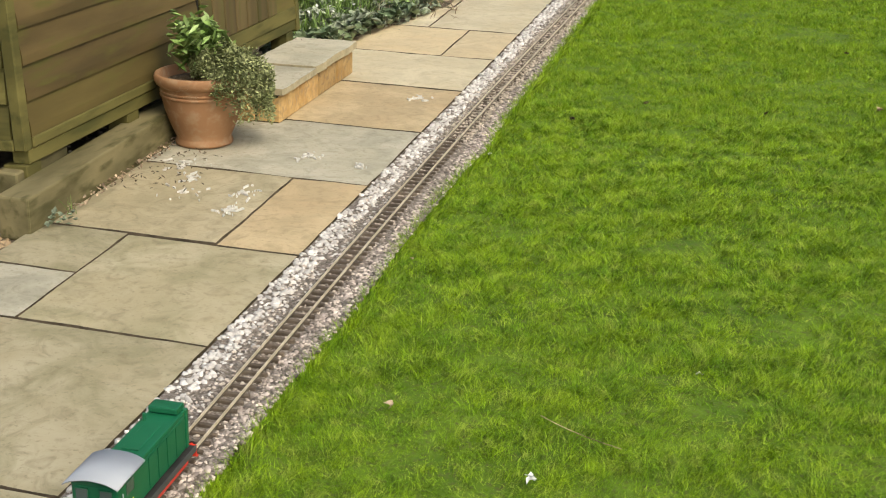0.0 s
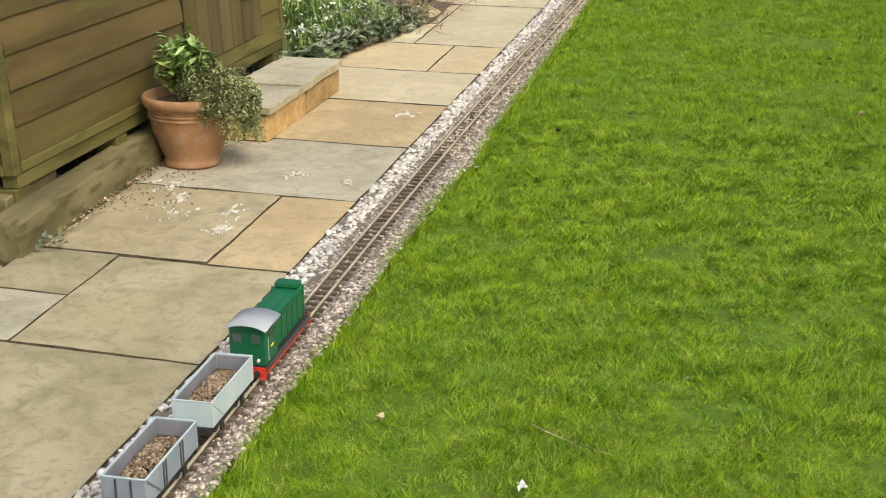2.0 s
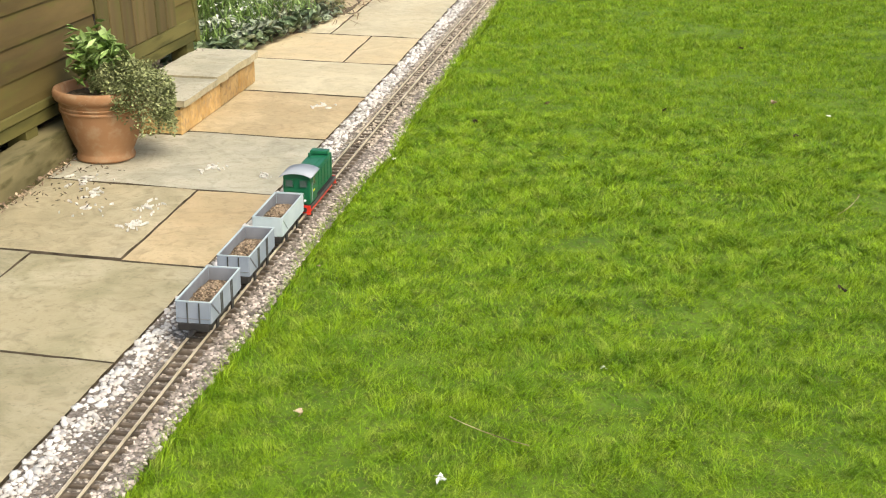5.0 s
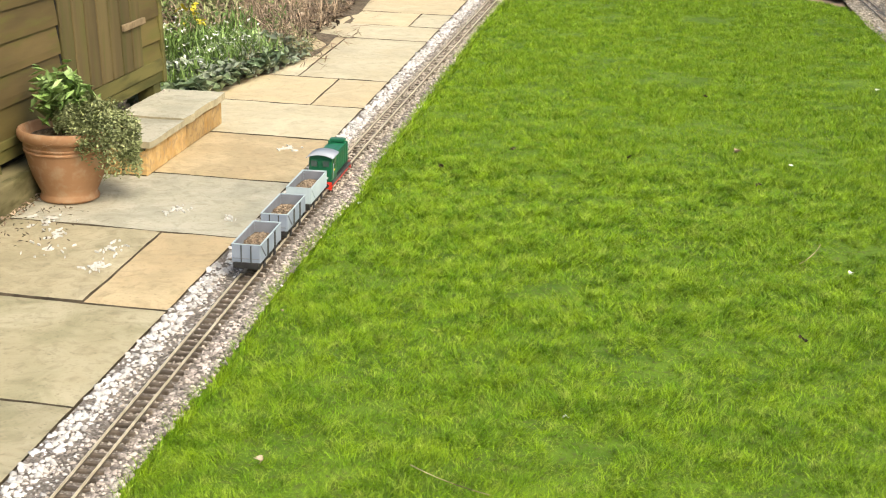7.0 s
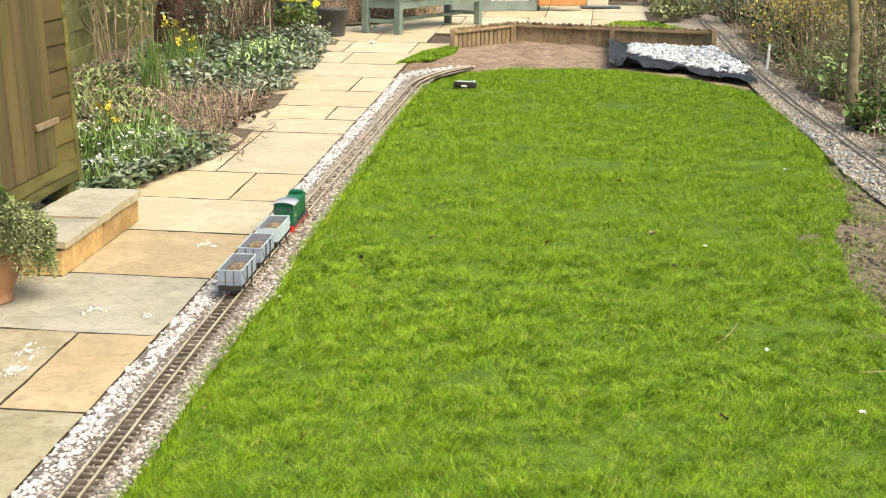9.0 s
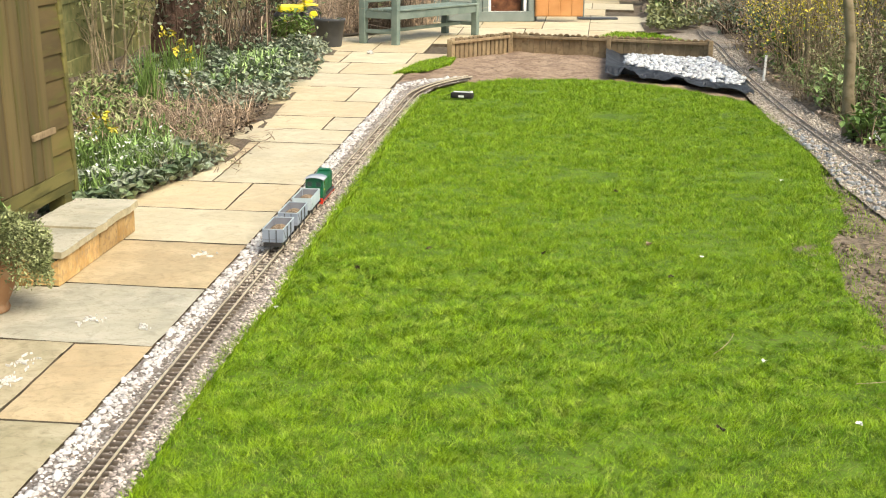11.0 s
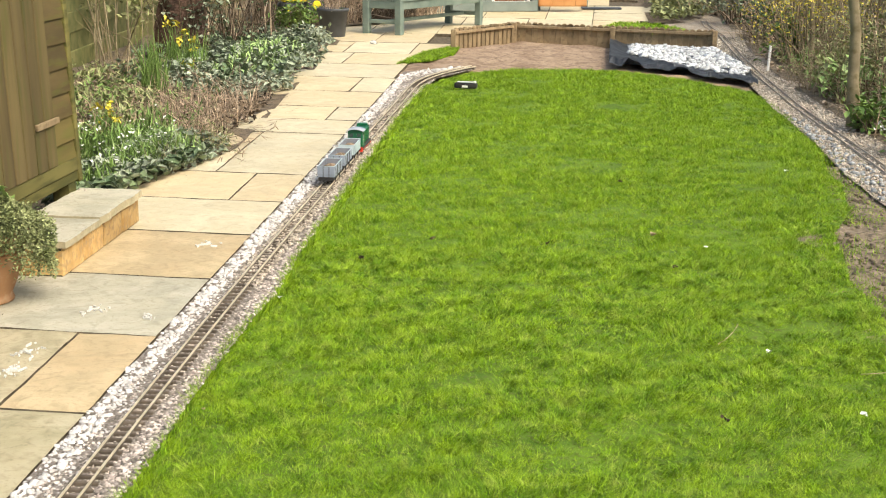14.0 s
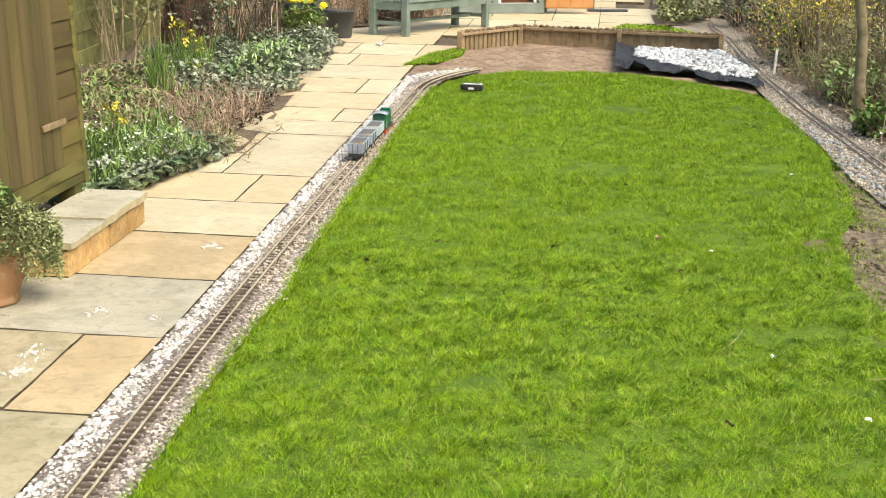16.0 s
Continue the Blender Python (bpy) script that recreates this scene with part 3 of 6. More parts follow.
tagged(grass, "short soft green lawn grass in the far half", "grass", kind="stuff")
wx, wy = rng.uniform(0.85, 1.75, 60000), rng.uniform(3.2, 7.6, 60000)
edge = np.interp(wy, [p[1] for p in LAWN[-3:20:-1]], [p[0] for p in LAWN[-3:20:-1]])
thin = rng.uniform(0, 1, len(wx)) < np.exp(-np.clip(wx - edge, 0, 9) / 0.085) * (0.45 + 0.6 * wave(wx, wy, 12, 41))
thin &= wx > edge - 0.02
tagged(blades("thin_grass", wx[thin], wy[thin], np.full(thin.sum(), -0.016), np.full(thin.sum(), 0.018), 0.003, GRASS, lean=1.2), "thin worn grass straggling over bare earth", "grass", kind="stuff")
bx, by = rng.uniform(-1.2, 1.6, 45000), rng.uniform(-1.5, 1.72, 45000)
tagged(blades("grass_behind", bx, by, np.full(len(bx), -0.014), np.full(len(bx), 0.026), 0.004, GRASS, lean=1.1, comb=44), "lawn grass round the viewer's feet", "grass", kind="stuff")
# long fringe where the lawn overhangs the gravel
ey = rng.uniform(1.7, 8.9, 15000)
ex = np.interp(ey, [p[1] for p in LAWN[:13]], [p[0] for p in LAWN[:13]]) + rng.normal(0.012, 0.008, len(ey)) + 0.008 * wave(ey, ey * 0, 14, 31)
fringe = blades("grass_fringe", ex, ey, np.full(len(ex), -0.008), np.full(len(ex), 0.034), 0.0022 * np.clip(ey / 3.2, 0.9, 2.4), GRASS, lean=0.9)
tagged(fringe, "ragged longer grass along the lawn's edge", "grass", kind="stuff")


def grass_patch(name, poly, count, h, label, z=0.0):
    xs, ys = [p[0] for p in poly], [p[1] for p in poly]
    sheet(name + "_ground", poly, z - 0.004, TURF, step=0.15, rise=0.01)
    x, y = rng.uniform(min(xs), max(xs), count * 3), rng.uniform(min(ys), max(ys), count * 3)
    k = np.flatnonzero(inside(x, y, poly))[:count]
    tagged(blades(name, x[k], y[k], np.full(len(k), z - 0.006), np.full(len(k), h), 0.008, GRASS, lean=1.0), label, "grass", kind="stuff")


grass_patch("grass_corner", [(-1.58, 9.82), (-1.35, 10.02), (-1.2, 10.35), (-1.2, 10.68), (-1.27, 10.75), (-1.45, 10.45)], 5000, 0.022, "small grass corner at the end of the edging", -0.002)
grass_patch("grass_strip", [(-0.35, 11.3), (0.84, 11.08), (0.80, 11.9), (0.45, 12.45), (0.1, 12.5), (-0.1, 12.0)], 9000, 0.03, "small grass strip behind the edging", 0.0)


# ---- shed: timber playhouse on a sleeper plinth ----
SHED = pose(-2.455, 3.51, 0, 0.35, -2.4, -3.4)
L_SHED, D_SHED, H_SHED = 2.535, 1.15, 1.75
shed = tagged(empty("shed", SHED), "brown stained timber shed with algae green lower boards", "shed")
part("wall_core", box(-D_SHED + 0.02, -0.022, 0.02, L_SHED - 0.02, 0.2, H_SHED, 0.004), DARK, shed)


def shiplap(length, height=0.117):
    """One weatherboard along y, its lower edge proud."""
    bm = bmesh.new()
    prof = [(-0.02, 0), (0.006, 0), (0.006, 0.03), (-0.004, height - 0.012), (-0.008, height), (-0.02, height)]
    a, b = [bm.verts.new((x, 0, z)) for x, z in prof], [bm.verts.new((x, length, z)) for x, z in prof]
    for k in range(len(prof)):
        j = (k + 1) % len(prof)
        bm.faces.new((a[k], b[k], b[j], a[j]))
    bm.faces.new(a[::-1])
    bm.faces.new(b)
    bmesh.ops.recalc_face_normals(bm, faces=bm.faces[:])
    return bm


def board_row(lengths, m, mats, z0=0.237, rows=12, h=0.117):
    first = {}
    for k in range(rows):
        material = mats[min(k, len(mats) - 1)]
        ob = first.get(material.name)
        if ob is None:
            ob = first[material.name] = part("weatherboard", shiplap(lengths, h), material, shed)
        else:
            ob = new("weatherboard", ob.data)
            ob.parent = shed
        ob.matrix_basis = m @ Matrix.Translation((0, 0, z0 + k * h))


Y_DOOR, Y_JAMB = 1.394, 2.265
board_row(Y_DOOR - 0.05, pose(0, 0.045, 0), (WOOD_MID, WOOD_BROWN))
board_row(L_SHED - Y_JAMB - 0.03, pose(0, Y_JAMB, 0), (WOOD_MID, WOOD_MID, WOOD_BROWN))
board_row(D_SHED - 0.04, pose(-0.04, 0, 0, 0, 0, 90) @ pose(0, 0, 0, 0, 0, 0) @ Matrix.Diagonal((-1, 1, 1, 1)), (WOOD_GREEN, WOOD_GREEN))
part("corner_trim", box(-0.03, 0.012, -0.012, 0.032, 0.2, H_SHED, 0.004), WOOD_GREEN, shed)
part("corner_trim", box(-0.03, 0.012, L_SHED - 0.03, L_SHED + 0.012, 0.14, H_SHED, 0.004), WOOD_GREEN, shed)
part("bottom_rail", box(-0.03, 0.010, 0.046, Y_DOOR, 0.2, 0.236, 0.004), WOOD_GREEN, shed)
part("bottom_rail", box(-0.03, 0.010, Y_DOOR, L_SHED - 0.031, 0.2, 0.265, 0.004), WOOD_GREEN, shed)
part("side_rail", box(-D_SHED, -0.03, -0.016, 0.01, 0.2, 0.236, 0.004), WOOD_GREEN, shed)
# Black backing puts shade into the gaps between the door boards.
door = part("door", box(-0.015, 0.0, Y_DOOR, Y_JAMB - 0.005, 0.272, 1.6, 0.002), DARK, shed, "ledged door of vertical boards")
k = 0
y = Y_DOOR + 0.003
while y < Y_JAMB - 0.03:
    part("door_board", box(0.0, 0.014, y, min(y + 0.1115, Y_JAMB - 0.008), 0.268, 1.6, 0.004), WOOD_DOOR, door)
    y += 0.1235
    k += 1
part("ledge", box(0.015, 0.030, Y_JAMB - 0.25, Y_JAMB + 0.012, 0.465, 0.495, 0.003), WOOD_WEATHERED, door, "pale worn wooden turn catch")
part("bearer", box(-0.06, 0.002, 0.02, L_SHED - 0.02, 0.15, 0.198, 0.003), WOOD_GREEN, shed)
for yy in (0.05, 0.76, 1.53, 2.44):
    part("foot_block", box(-0.09, -0.003, yy - 0.045, yy + 0.045, 0.06, 0.149, 0.004), WOOD_GREEN, shed)
part("roof", box(-D_SHED - 0.06, 0.08, -0.06, L_SHED + 0.06, H_SHED, H_SHED + 0.05, 0.01), WOOD_WEATHERED, shed)
plinth = tagged(link("timber_plinth", box(-2.46, -2.345, 3.33, 4.62, -0.03, 0.115, 0.008, seg=2), SLEEPER_WOOD), "weathered timber sleeper edging along the shed's base", "sleeper")
offcut = tagged(link("timber_offcut", box(-2.56, -2.475, 3.47, 3.78, 0.03, 0.135, 0.006, m=None), SLEEPER_WOOD), "sawn timber offcut under the shed", "timber")
strip("plinth_gravel", 900, [(-2.75, 3.3), (-2.47, 3.3), (-2.47, 4.6), (-2.75, 4.6)], -0.045, 0.03, STONE_MIX, "loose brown stones under the shed")
strip("corner_stones", 260, [(-2.62, 2.95), (-2.38, 2.95), (-2.36, 3.32), (-2.62, 3.36)], -0.04, 0.03, mat("tan_pebble", (0.34, 0.24, 0.13), (0.55, 0.42, 0.27), 20.0, 0.8, 0.2, vary="island", amount=0.4), "tan pebbles at the end of the timber edging")
bag = bmesh.new()
bmesh.ops.create_icosphere(bag, subdivisions=3, radius=0.07)
for v in bag.verts:
    v.co *= 1 + 0.35 * noise.noise(v.co * 18)
    v.co.z = max(v.co.z, -0.05)
bmesh.ops.transform(bag, matrix=pose(-2.62, 3.38, 0.13), verts=bag.verts)
tagged(link("plastic_bag", bag, mat("blue_black_plastic", (0.008, 0.01, 0.016), (0.03, 0.04, 0.06), 14.0, 0.3, 0.3), True), "crumpled dark blue plastic bag beside the shed", "bag")
tagged(link("concrete_block", box(-2.74, -2.50, 3.28, 3.45, -0.06, 0.075, 0.006), SLEEPER_WOOD), "old timber block under the shed corner", "block")

# ---- door step ----
step = tagged(empty("door_step", pose(-2.045, 4.62, 0, 0, 0, -1.5)), "low step of yellow bricks capped with sandstone slabs", "step")
part("mortar_core", box(-0.27, -0.008, 0.008, 0.985, -0.03, 0.112), MORTAR, step)
for k in range(4):
    part("brick", box(-0.10, random.uniform(-0.002, 0.002), k * 0.248 + 0.007, k * 0.248 + 0.239, 0.0, 0.106 + random.uniform(-0.002, 0.002), 0.006), BRICK, step)
for k in range(2):
    part("brick", box(-0.26 + k * 0.08, -0.185 + k * 0.08, -0.004, 0.1, 0.0, 0.106, 0.006), BRICK, step)


def slab_bm(x0, x1, y0, y1, z1, th=0.035, seed=0, gap=0.005, cut=0.06, ragged=0.003):
    """A riven flag: slightly wavy top and worn edges."""
    bm = bmesh.new()
    nx, ny = max(2, round((x1 - x0) / cut)), max(2, round((y1 - y0) / cut))
    r = random.Random(seed)
    gy_ = gap * 1.35
    xs = [x0 + gap + (x1 - x0 - 2 * gap) * i / nx for i in range(nx + 1)]
    ys = [y0 + gy_ + (y1 - y0 - 2 * gy_) * j / ny for j in range(ny + 1)]
    g = []
    for i, x in enumerate(xs):
        row = []
        for j, y in enumerate(ys):
            rim = i in (0, nx) or j in (0, ny)
            jx = ragged * (0.7 * noise.noise(Vector((x * 9, y * 9, seed + 3))) + 0.5 * noise.noise(Vector((x * 31, y * 31, seed)))) if rim else 0
            z = z1 + 0.0028 * noise.noise(Vector((x * 5, y * 5, seed))) + 0.0012 * noise.noise(Vector((x * 21, y * 21, seed))) - (0.004 if rim else 0)
            row.append(bm.verts.new((x + jx, y + jx, z)))
        g.append(row)
    for i in range(nx):
        for j in range(ny):
            bm.faces.new((g[i][j], g[i + 1][j], g[i + 1][j + 1], g[i][j + 1]))
    rim = [g[i][0] for i in range(nx)] + [g[nx][j] for j in range(ny)] + [g[i][ny] for i in range(nx, 0, -1)] + [g[0][j] for j in range(ny, 0, -1)]
    low = [bm.verts.new((v.co.x, v.co.y, z1 - th)) for v in rim]
    for k in range(len(rim)):
        j = (k + 1) % len(rim)
        # Sides take the dark joint colour so the gaps read dark.
        bm.faces.new((rim[j], rim[k], low[k], low[j])).material_index = 1
    bm.faces.new(low)
    return bm


part("cap_slab", slab_bm(-0.28, 0.024, -0.012, 0.405, 0.146, 0.030, 41, ragged=0.011, cut=0.03), SLAB[2], step).data.materials.append(SLAB[0])
part("cap_slab", slab_bm(-0.28, 0.024, 0.405, 1.0, 0.152, 0.036, 42, ragged=0.011, cut=0.03), SLAB[2], step).data.materials.append(SLAB[0])
grit = strip("step_grit", 30, [(-2.30, 4.9), (-2.24, 4.9), (-2.22, 5.42), (-2.27, 5.42)], 0.142, 0.012, STONE_MIX, "pale grit and leaf litter along the back of the step")


# ---- terracotta pot ----
def terracotta_pot():
    pot = tagged(empty("plant_pot", pose(-2.225, 4.32, 0.004)), "round terracotta pot planted with trailing thyme and a lime shrub", "plant pot")
    k_ = 1.1
    prof = [(0.097, 0.0), (0.099, 0.008), (0.094, 0.020), (0.093, 0.026), (0.104, 0.050), (0.118, 0.085), (0.130, 0.125), (0.138, 0.165), (0.142, 0.200), (0.147, 0.206), (0.155, 0.210), (0.160, 0.220), (0.161, 0.232), (0.157, 0.243), (0.150, 0.246), (0.144, 0.240), (0.140, 0.215)]
    part("pot_body", lathe([(r * k_, z * k_) for r, z in prof], 56), TERRACOTTA, pot, smooth=True)
    for z in (0.172, 0.186):
        part("collar_ring", lathe([(r * k_, q * k_) for r, q in ((0.137, z - 0.006), (0.1425, z - 0.003), (0.1435, z + 0.002), (0.139, z + 0.006))], 56), TERRACOTTA, pot, smooth=True)
    part("potting_soil", lathe([(0.02, 0.21), (0.15, 0.21), (0.15, 0.235), (0.06, 0.245)], 32), DARK_SOIL, pot)
    return pot


pot = terracotta_pot()


def hang(ob, parent):
    ob.parent = parent
    return ob


n = 9000
a, r = rng.uniform(0, 6.283, n), np.sqrt(rng.uniform(0, 1, n))
cx, cy = 0.115 + 0.155 * r * np.cos(a), 0.02 + 0.165 * r * np.sin(a)
cz = 0.30 + 0.085 * np.sqrt(np.clip(1 - r * r, 0, 1)) * rng.uniform(-0.2, 1.0, n)
fall = np.clip((np.hypot(cx, cy) - 0.13) / 0.10, 0, 1)
cz -= fall * rng.uniform(0.02, 0.20, n)
cz += 0.02 * wave(cx * 1, cy * 1, 50, 3)
thyme = hang(leaves("trailing_thyme", np.stack([cx, cy, np.maximum(cz, 0.02)], 1), 0.017, 0.009, mat("thyme_leaf", (0.165, 0.195, 0.075), (0.32, 0.35, 0.17), 8.0, 0.6, 0.0, vary="island", amount=0.45), 0.3), pot)
thyme["label"] = "grey green trailing thyme"
tw, p1, p2 = stems("thyme_stems", 150, (0.07, 0.02, 0.22), (0.07, 0.09), 0.16, 0.0012, TWIG, 0.9, 0.9)
hang(tw, pot)
n = 640
st, p1, p2 = stems("shrub_stems", 16, (-0.01, 0.03, 0.22), (0.06, 0.06), 0.215, 0.003, LEAF_MID, 0.2)
hang(st, pot)
w = rng.uniform(0.1, 1.0, (n, 1))
pick = rng.integers(0, 16, n)
pts = p1[pick] * (1 - w) + p2[pick] * w + rng.normal(0, 0.026, (n, 3))
sh = hang(leaves("shrub_leaves", pts[:280], 0.050, 0.024, LEAF_LIME, 0.35), pot)
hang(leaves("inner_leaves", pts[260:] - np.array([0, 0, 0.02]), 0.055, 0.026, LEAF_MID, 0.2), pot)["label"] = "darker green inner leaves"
sh["label"] = "lime green glossy leaves"

# ---- track: brass rails on dark sleepers ----
arc0, R_ARC = 8.72, 1.5
BOW = [(-1.5, -1.217), (1.0, -1.262), (2.0, -1.281), (2.4, -1.2885), (2.8, -1.296), (3.2, -1.3035), (3.6, -1.3095), (4.0, -1.314), (4.5, -1.3175), (5.0, -1.319), (5.5, -1.3175), (6.0, -1.3145), (6.5, -1.3105), (7.0, -1.306), (7.6, -1.300), (8.2, -1.295), (8.72, -1.292)]


def centre(s):
    """A place and heading on the near track in the plan; s runs along it from y = 0."""
    if s < arc0:
        ys, xs = [p[0] for p in BOW], [p[1] for p in BOW]
        x0, x1 = np.interp([s - 0.15, s + 0.15], ys, xs)
        return float(np.interp(s, ys, xs)), s, math.atan2(x1 - x0, 0.3)
    q = (s - arc0) / R_ARC
    return TRACK + R_ARC * (1 - math.cos(q)), arc0 + R_ARC * math.sin(q), q


def sweep(stations, off, w, z0, z1):
    """A bar of w by z1 - z0 swept along (x, y, heading) stations, off metres to the right."""
    bm = bmesh.new()
    rings = []
    for x, y, q in stations:
        c, s = math.cos(q), math.sin(q)
        rings.append([bm.verts.new((x + o * c, y - o * s, z)) for o, z in ((off - w / 2, z0), (off + w / 2, z0), (off + w / 2, z1), (off - w / 2, z1))])
    for p, q in zip(rings, rings[1:]):
        for k in range(4):
            j = (k + 1) % 4
            bm.faces.new((p[k], p[j], q[j], q[k]))
    bm.faces.new(rings[0][::-1])
    bm.faces.new(rings[-1])
    bmesh.ops.recalc_face_normals(bm, faces=bm.faces[:])
    return bm


# Much darker than the rail head, for contrast beneath it.
RAIL_FOOT = mat("dark_rail_foot", (0.06, 0.048, 0.034), (0.12, 0.097, 0.07), 18.0, 0.55, 0.1)
track = tagged(empty("model_track"), "narrow gauge model railway track with brass rails", "railway track")
line = [centre(s) for s in (*[-1.5 + 0.35 * k for k in range(30)], arc0, *[arc0 + 0.1 * k for k in range(1, 11)])]
for off in (-0.0235, 0.0235):
    rail = part("rail", sweep(line, off, 0.0024, 0.0262, 0.0345), BRASS, track)
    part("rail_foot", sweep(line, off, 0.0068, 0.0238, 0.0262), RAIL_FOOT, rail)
first = part("sleeper", box(-0.039, 0.039, -0.0058, 0.0058, 0.006, 0.0225, 0.0015), SLEEPER, track)
first.matrix_basis = pose(centre(1.2)[0], 1.2, 0)
s, k = 1.2, 0
while s < 9.65:
    s += 0.0375
    x, y, q = centre(s)
    m = pose(x, y, random.uniform(-0.001, 0.001), 0, 0, -math.degrees(q) + random.uniform(-0.8, 0.8))
    k += 1
    if k < 300:
        ob = new("sleeper", first.data)
        ob.parent = track
        ob.matrix_basis = m
# ---- far track on the other side of the lawn ----
FAR = [(1.85, 4.0), (1.6, 5.6), (1.475, 6.86), (1.365, 7.66), (1.23, 8.57), (1.11, 9.73), (1.045, 10.6), (0.985, 11.75), (0.90, 12.4), (0.90, 12.75)]
far_track = tagged(empty("far_track"), "dull model railway track curving along the flower bed", "railway track")
st = [(x, y, math.atan2(FAR[min(i + 1, len(FAR) - 1)][0] - FAR[max(i - 1, 0)][0], FAR[min(i + 1, len(FAR) - 1)][1] - FAR[max(i - 1, 0)][1])) for i, (x, y) in enumerate(FAR)]
RAIL_DULL = mat("dull_rail", (0.36, 0.30, 0.235), (0.50, 0.43, 0.345), 14.0, 0.6, 0.1)
for off in (-0.0235, 0.0235):
    part("rail", sweep(st, off, 0.004, -0.002, 0.012), RAIL_DULL, far_track)
sl = None
for (x0, y0), (x1, y1) in zip(FAR[1:], FAR[2:]):
    n = int(math.hypot(x1 - x0, y1 - y0) / 0.045)
    for i in range(n):
        f = i / n
        if sl is None:
            sl = ob = part("sleeper", box(-0.041, 0.041, -0.007, 0.007, -0.016, -0.005, 0.0015), MUD_BED, far_track)
        else:
            ob = new("sleeper", sl.data)
            ob.parent = far_track
        ob.matrix_basis = pose(x0 + (x1 - x0) * f, y0 + (y1 - y0) * f, 0, 0, 0, -math.degrees(math.atan2(x1 - x0, y1 - y0)))

# ---- low timber edging ----
edging = tagged(empty("timber_edging"), "low weathered timber edging with a scalloped top", "edging")
EDG = [(-1.25, 10.72), (-0.79, 11.22), (0.87, 11.02)]
picket = None
for (x0, y0), (x1, y1) in zip(EDG, EDG[1:]):
    ln = math.hypot(x1 - x0, y1 - y0)
    ang = math.degrees(math.atan2(y1 - y0, x1 - x0))
    n = round(ln / 0.05)
    for i in range(n):
        f = (i + 0.5) / n
        if picket is None:
            bm = box(-0.0247, 0.0247, -0.011, 0.011, -0.05, 0.142, 0.002)
            rod((0, -0.011, 0.130), (0, 0.011, 0.130), 0.0240, seg=12, bm=bm)
            picket = ob = part("picket", bm, WOOD_WEATHERED, edging)
        else:
            ob = new("picket", picket.data)
            ob.parent = edging
        ob.matrix_basis = pose(x0 + (x1 - x0) * f, y0 + (y1 - y0) * f, random.uniform(-0.004, 0.004), 0, random.uniform(-1.2, 1.2), ang)
    part("rail", box(0, ln, -0.028, -0.0115, 0.108, 0.132, 0.003, m=pose(x0, y0, 0, 0, 0, ang)), WOOD_WEATHERED, edging)
for x, y in (EDG[0], EDG[1], EDG[2], (0.04, 11.085)):
    part("post", box(-0.02, 0.02, -0.045, -0.0125, -0.05, 0.15, 0.003, m=pose(x, y, 0)), WOOD_WEATHERED, edging)

# ---- pond liner and white stones ----
bm = bmesh.new()
NX, NY = 44, 22
g = []
for i in range(NX + 1):
    row = []
    for j in range(NY + 1):
        u, v = i / NX, j / NY
        x = 0.02 + 1.04 * u
        y = (9.90 - 0.60 * u ** 1.4 + 0.10 * noise.noise(Vector((u * 7, 3, 1))) + 0.06 * noise.noise(Vector((u * 19, 3, 5)))) * (1 - v) + (11.10 - 0.05 * u - 0.9 * max(0, u - 0.82) * 5) * v
        z = 0.010 + 0.012 * noise.noise(Vector((x * 6, y * 6, 4))) + 0.018 * (1 - v) ** 6 * (0.6 + 0.9 * noise.noise(Vector((x * 7, 1, 2)))) + 0.06 * max(0, 1 - u * 9) * (0.35 + v * 0.6)
        z += 0.075 * max(0.0, 0.5 - v) * max(0.0, noise.noise(Vector((x * 7 + y * 5, y * 5, 7)))) * 3.4
        row.append(bm.verts.new((x, y, max(z, 0.004))))
    g.append(row)
for i in range(NX):
    for j in range(NY):
        bm.faces.new((g[i][j], g[i + 1][j], g[i + 1][j + 1], g[i][j + 1]))
bmesh.ops.solidify(bm, geom=bm.faces[:], thickness=0.003)
tagged(link("pond_liner", bm, TARP), "crumpled dark grey weed membrane laid over soil", "membrane")
strip("white_cobbles", 1150, [(0.2, 11.0), (0.16, 10.55), (0.42, 10.15), (0.72, 9.85), (1.0, 9.62), (1.06, 9.95), (0.86, 10.9)], 0.014, 0.037, mat("white_cobble", (0.46, 0.47, 0.48), (0.74, 0.75, 0.75), 20.0, 0.7, 0.2, vary="island", amount=0.35), "heap of white cobbles lying on the membrane")

# ---- handset on the lawn ----
handset = tagged(empty("handset", pose(-0.945, 8.88, 0.004, 0, 0, -6)), "black and white radio handset lying on the grass", "handset")
part("body", box(-0.078, 0.078, -0.03, 0.03, 0, 0.04, 0.012, seg=2), IRON, handset)
part("face_plate", box(-0.058, 0.05, -0.024, 0.008, 0.041, 0.046, 0.002), PAINT_WHITE, handset, "white face plate")
part("knob", cone(0.011, 0.010, 0.012, pose(0.064, -0.008, 0.04), 14), PAINT_WHITE, handset, "pale round knob")
part("side_label", box(-0.02, 0.02, -0.0335, -0.0305, 0.008, 0.022), PAINT_WHITE, handset)
part("aerial", rod((-0.07, 0.024, 0.04), (0.07, 0.026, 0.044), 0.0025, seg=8), IRON, handset)

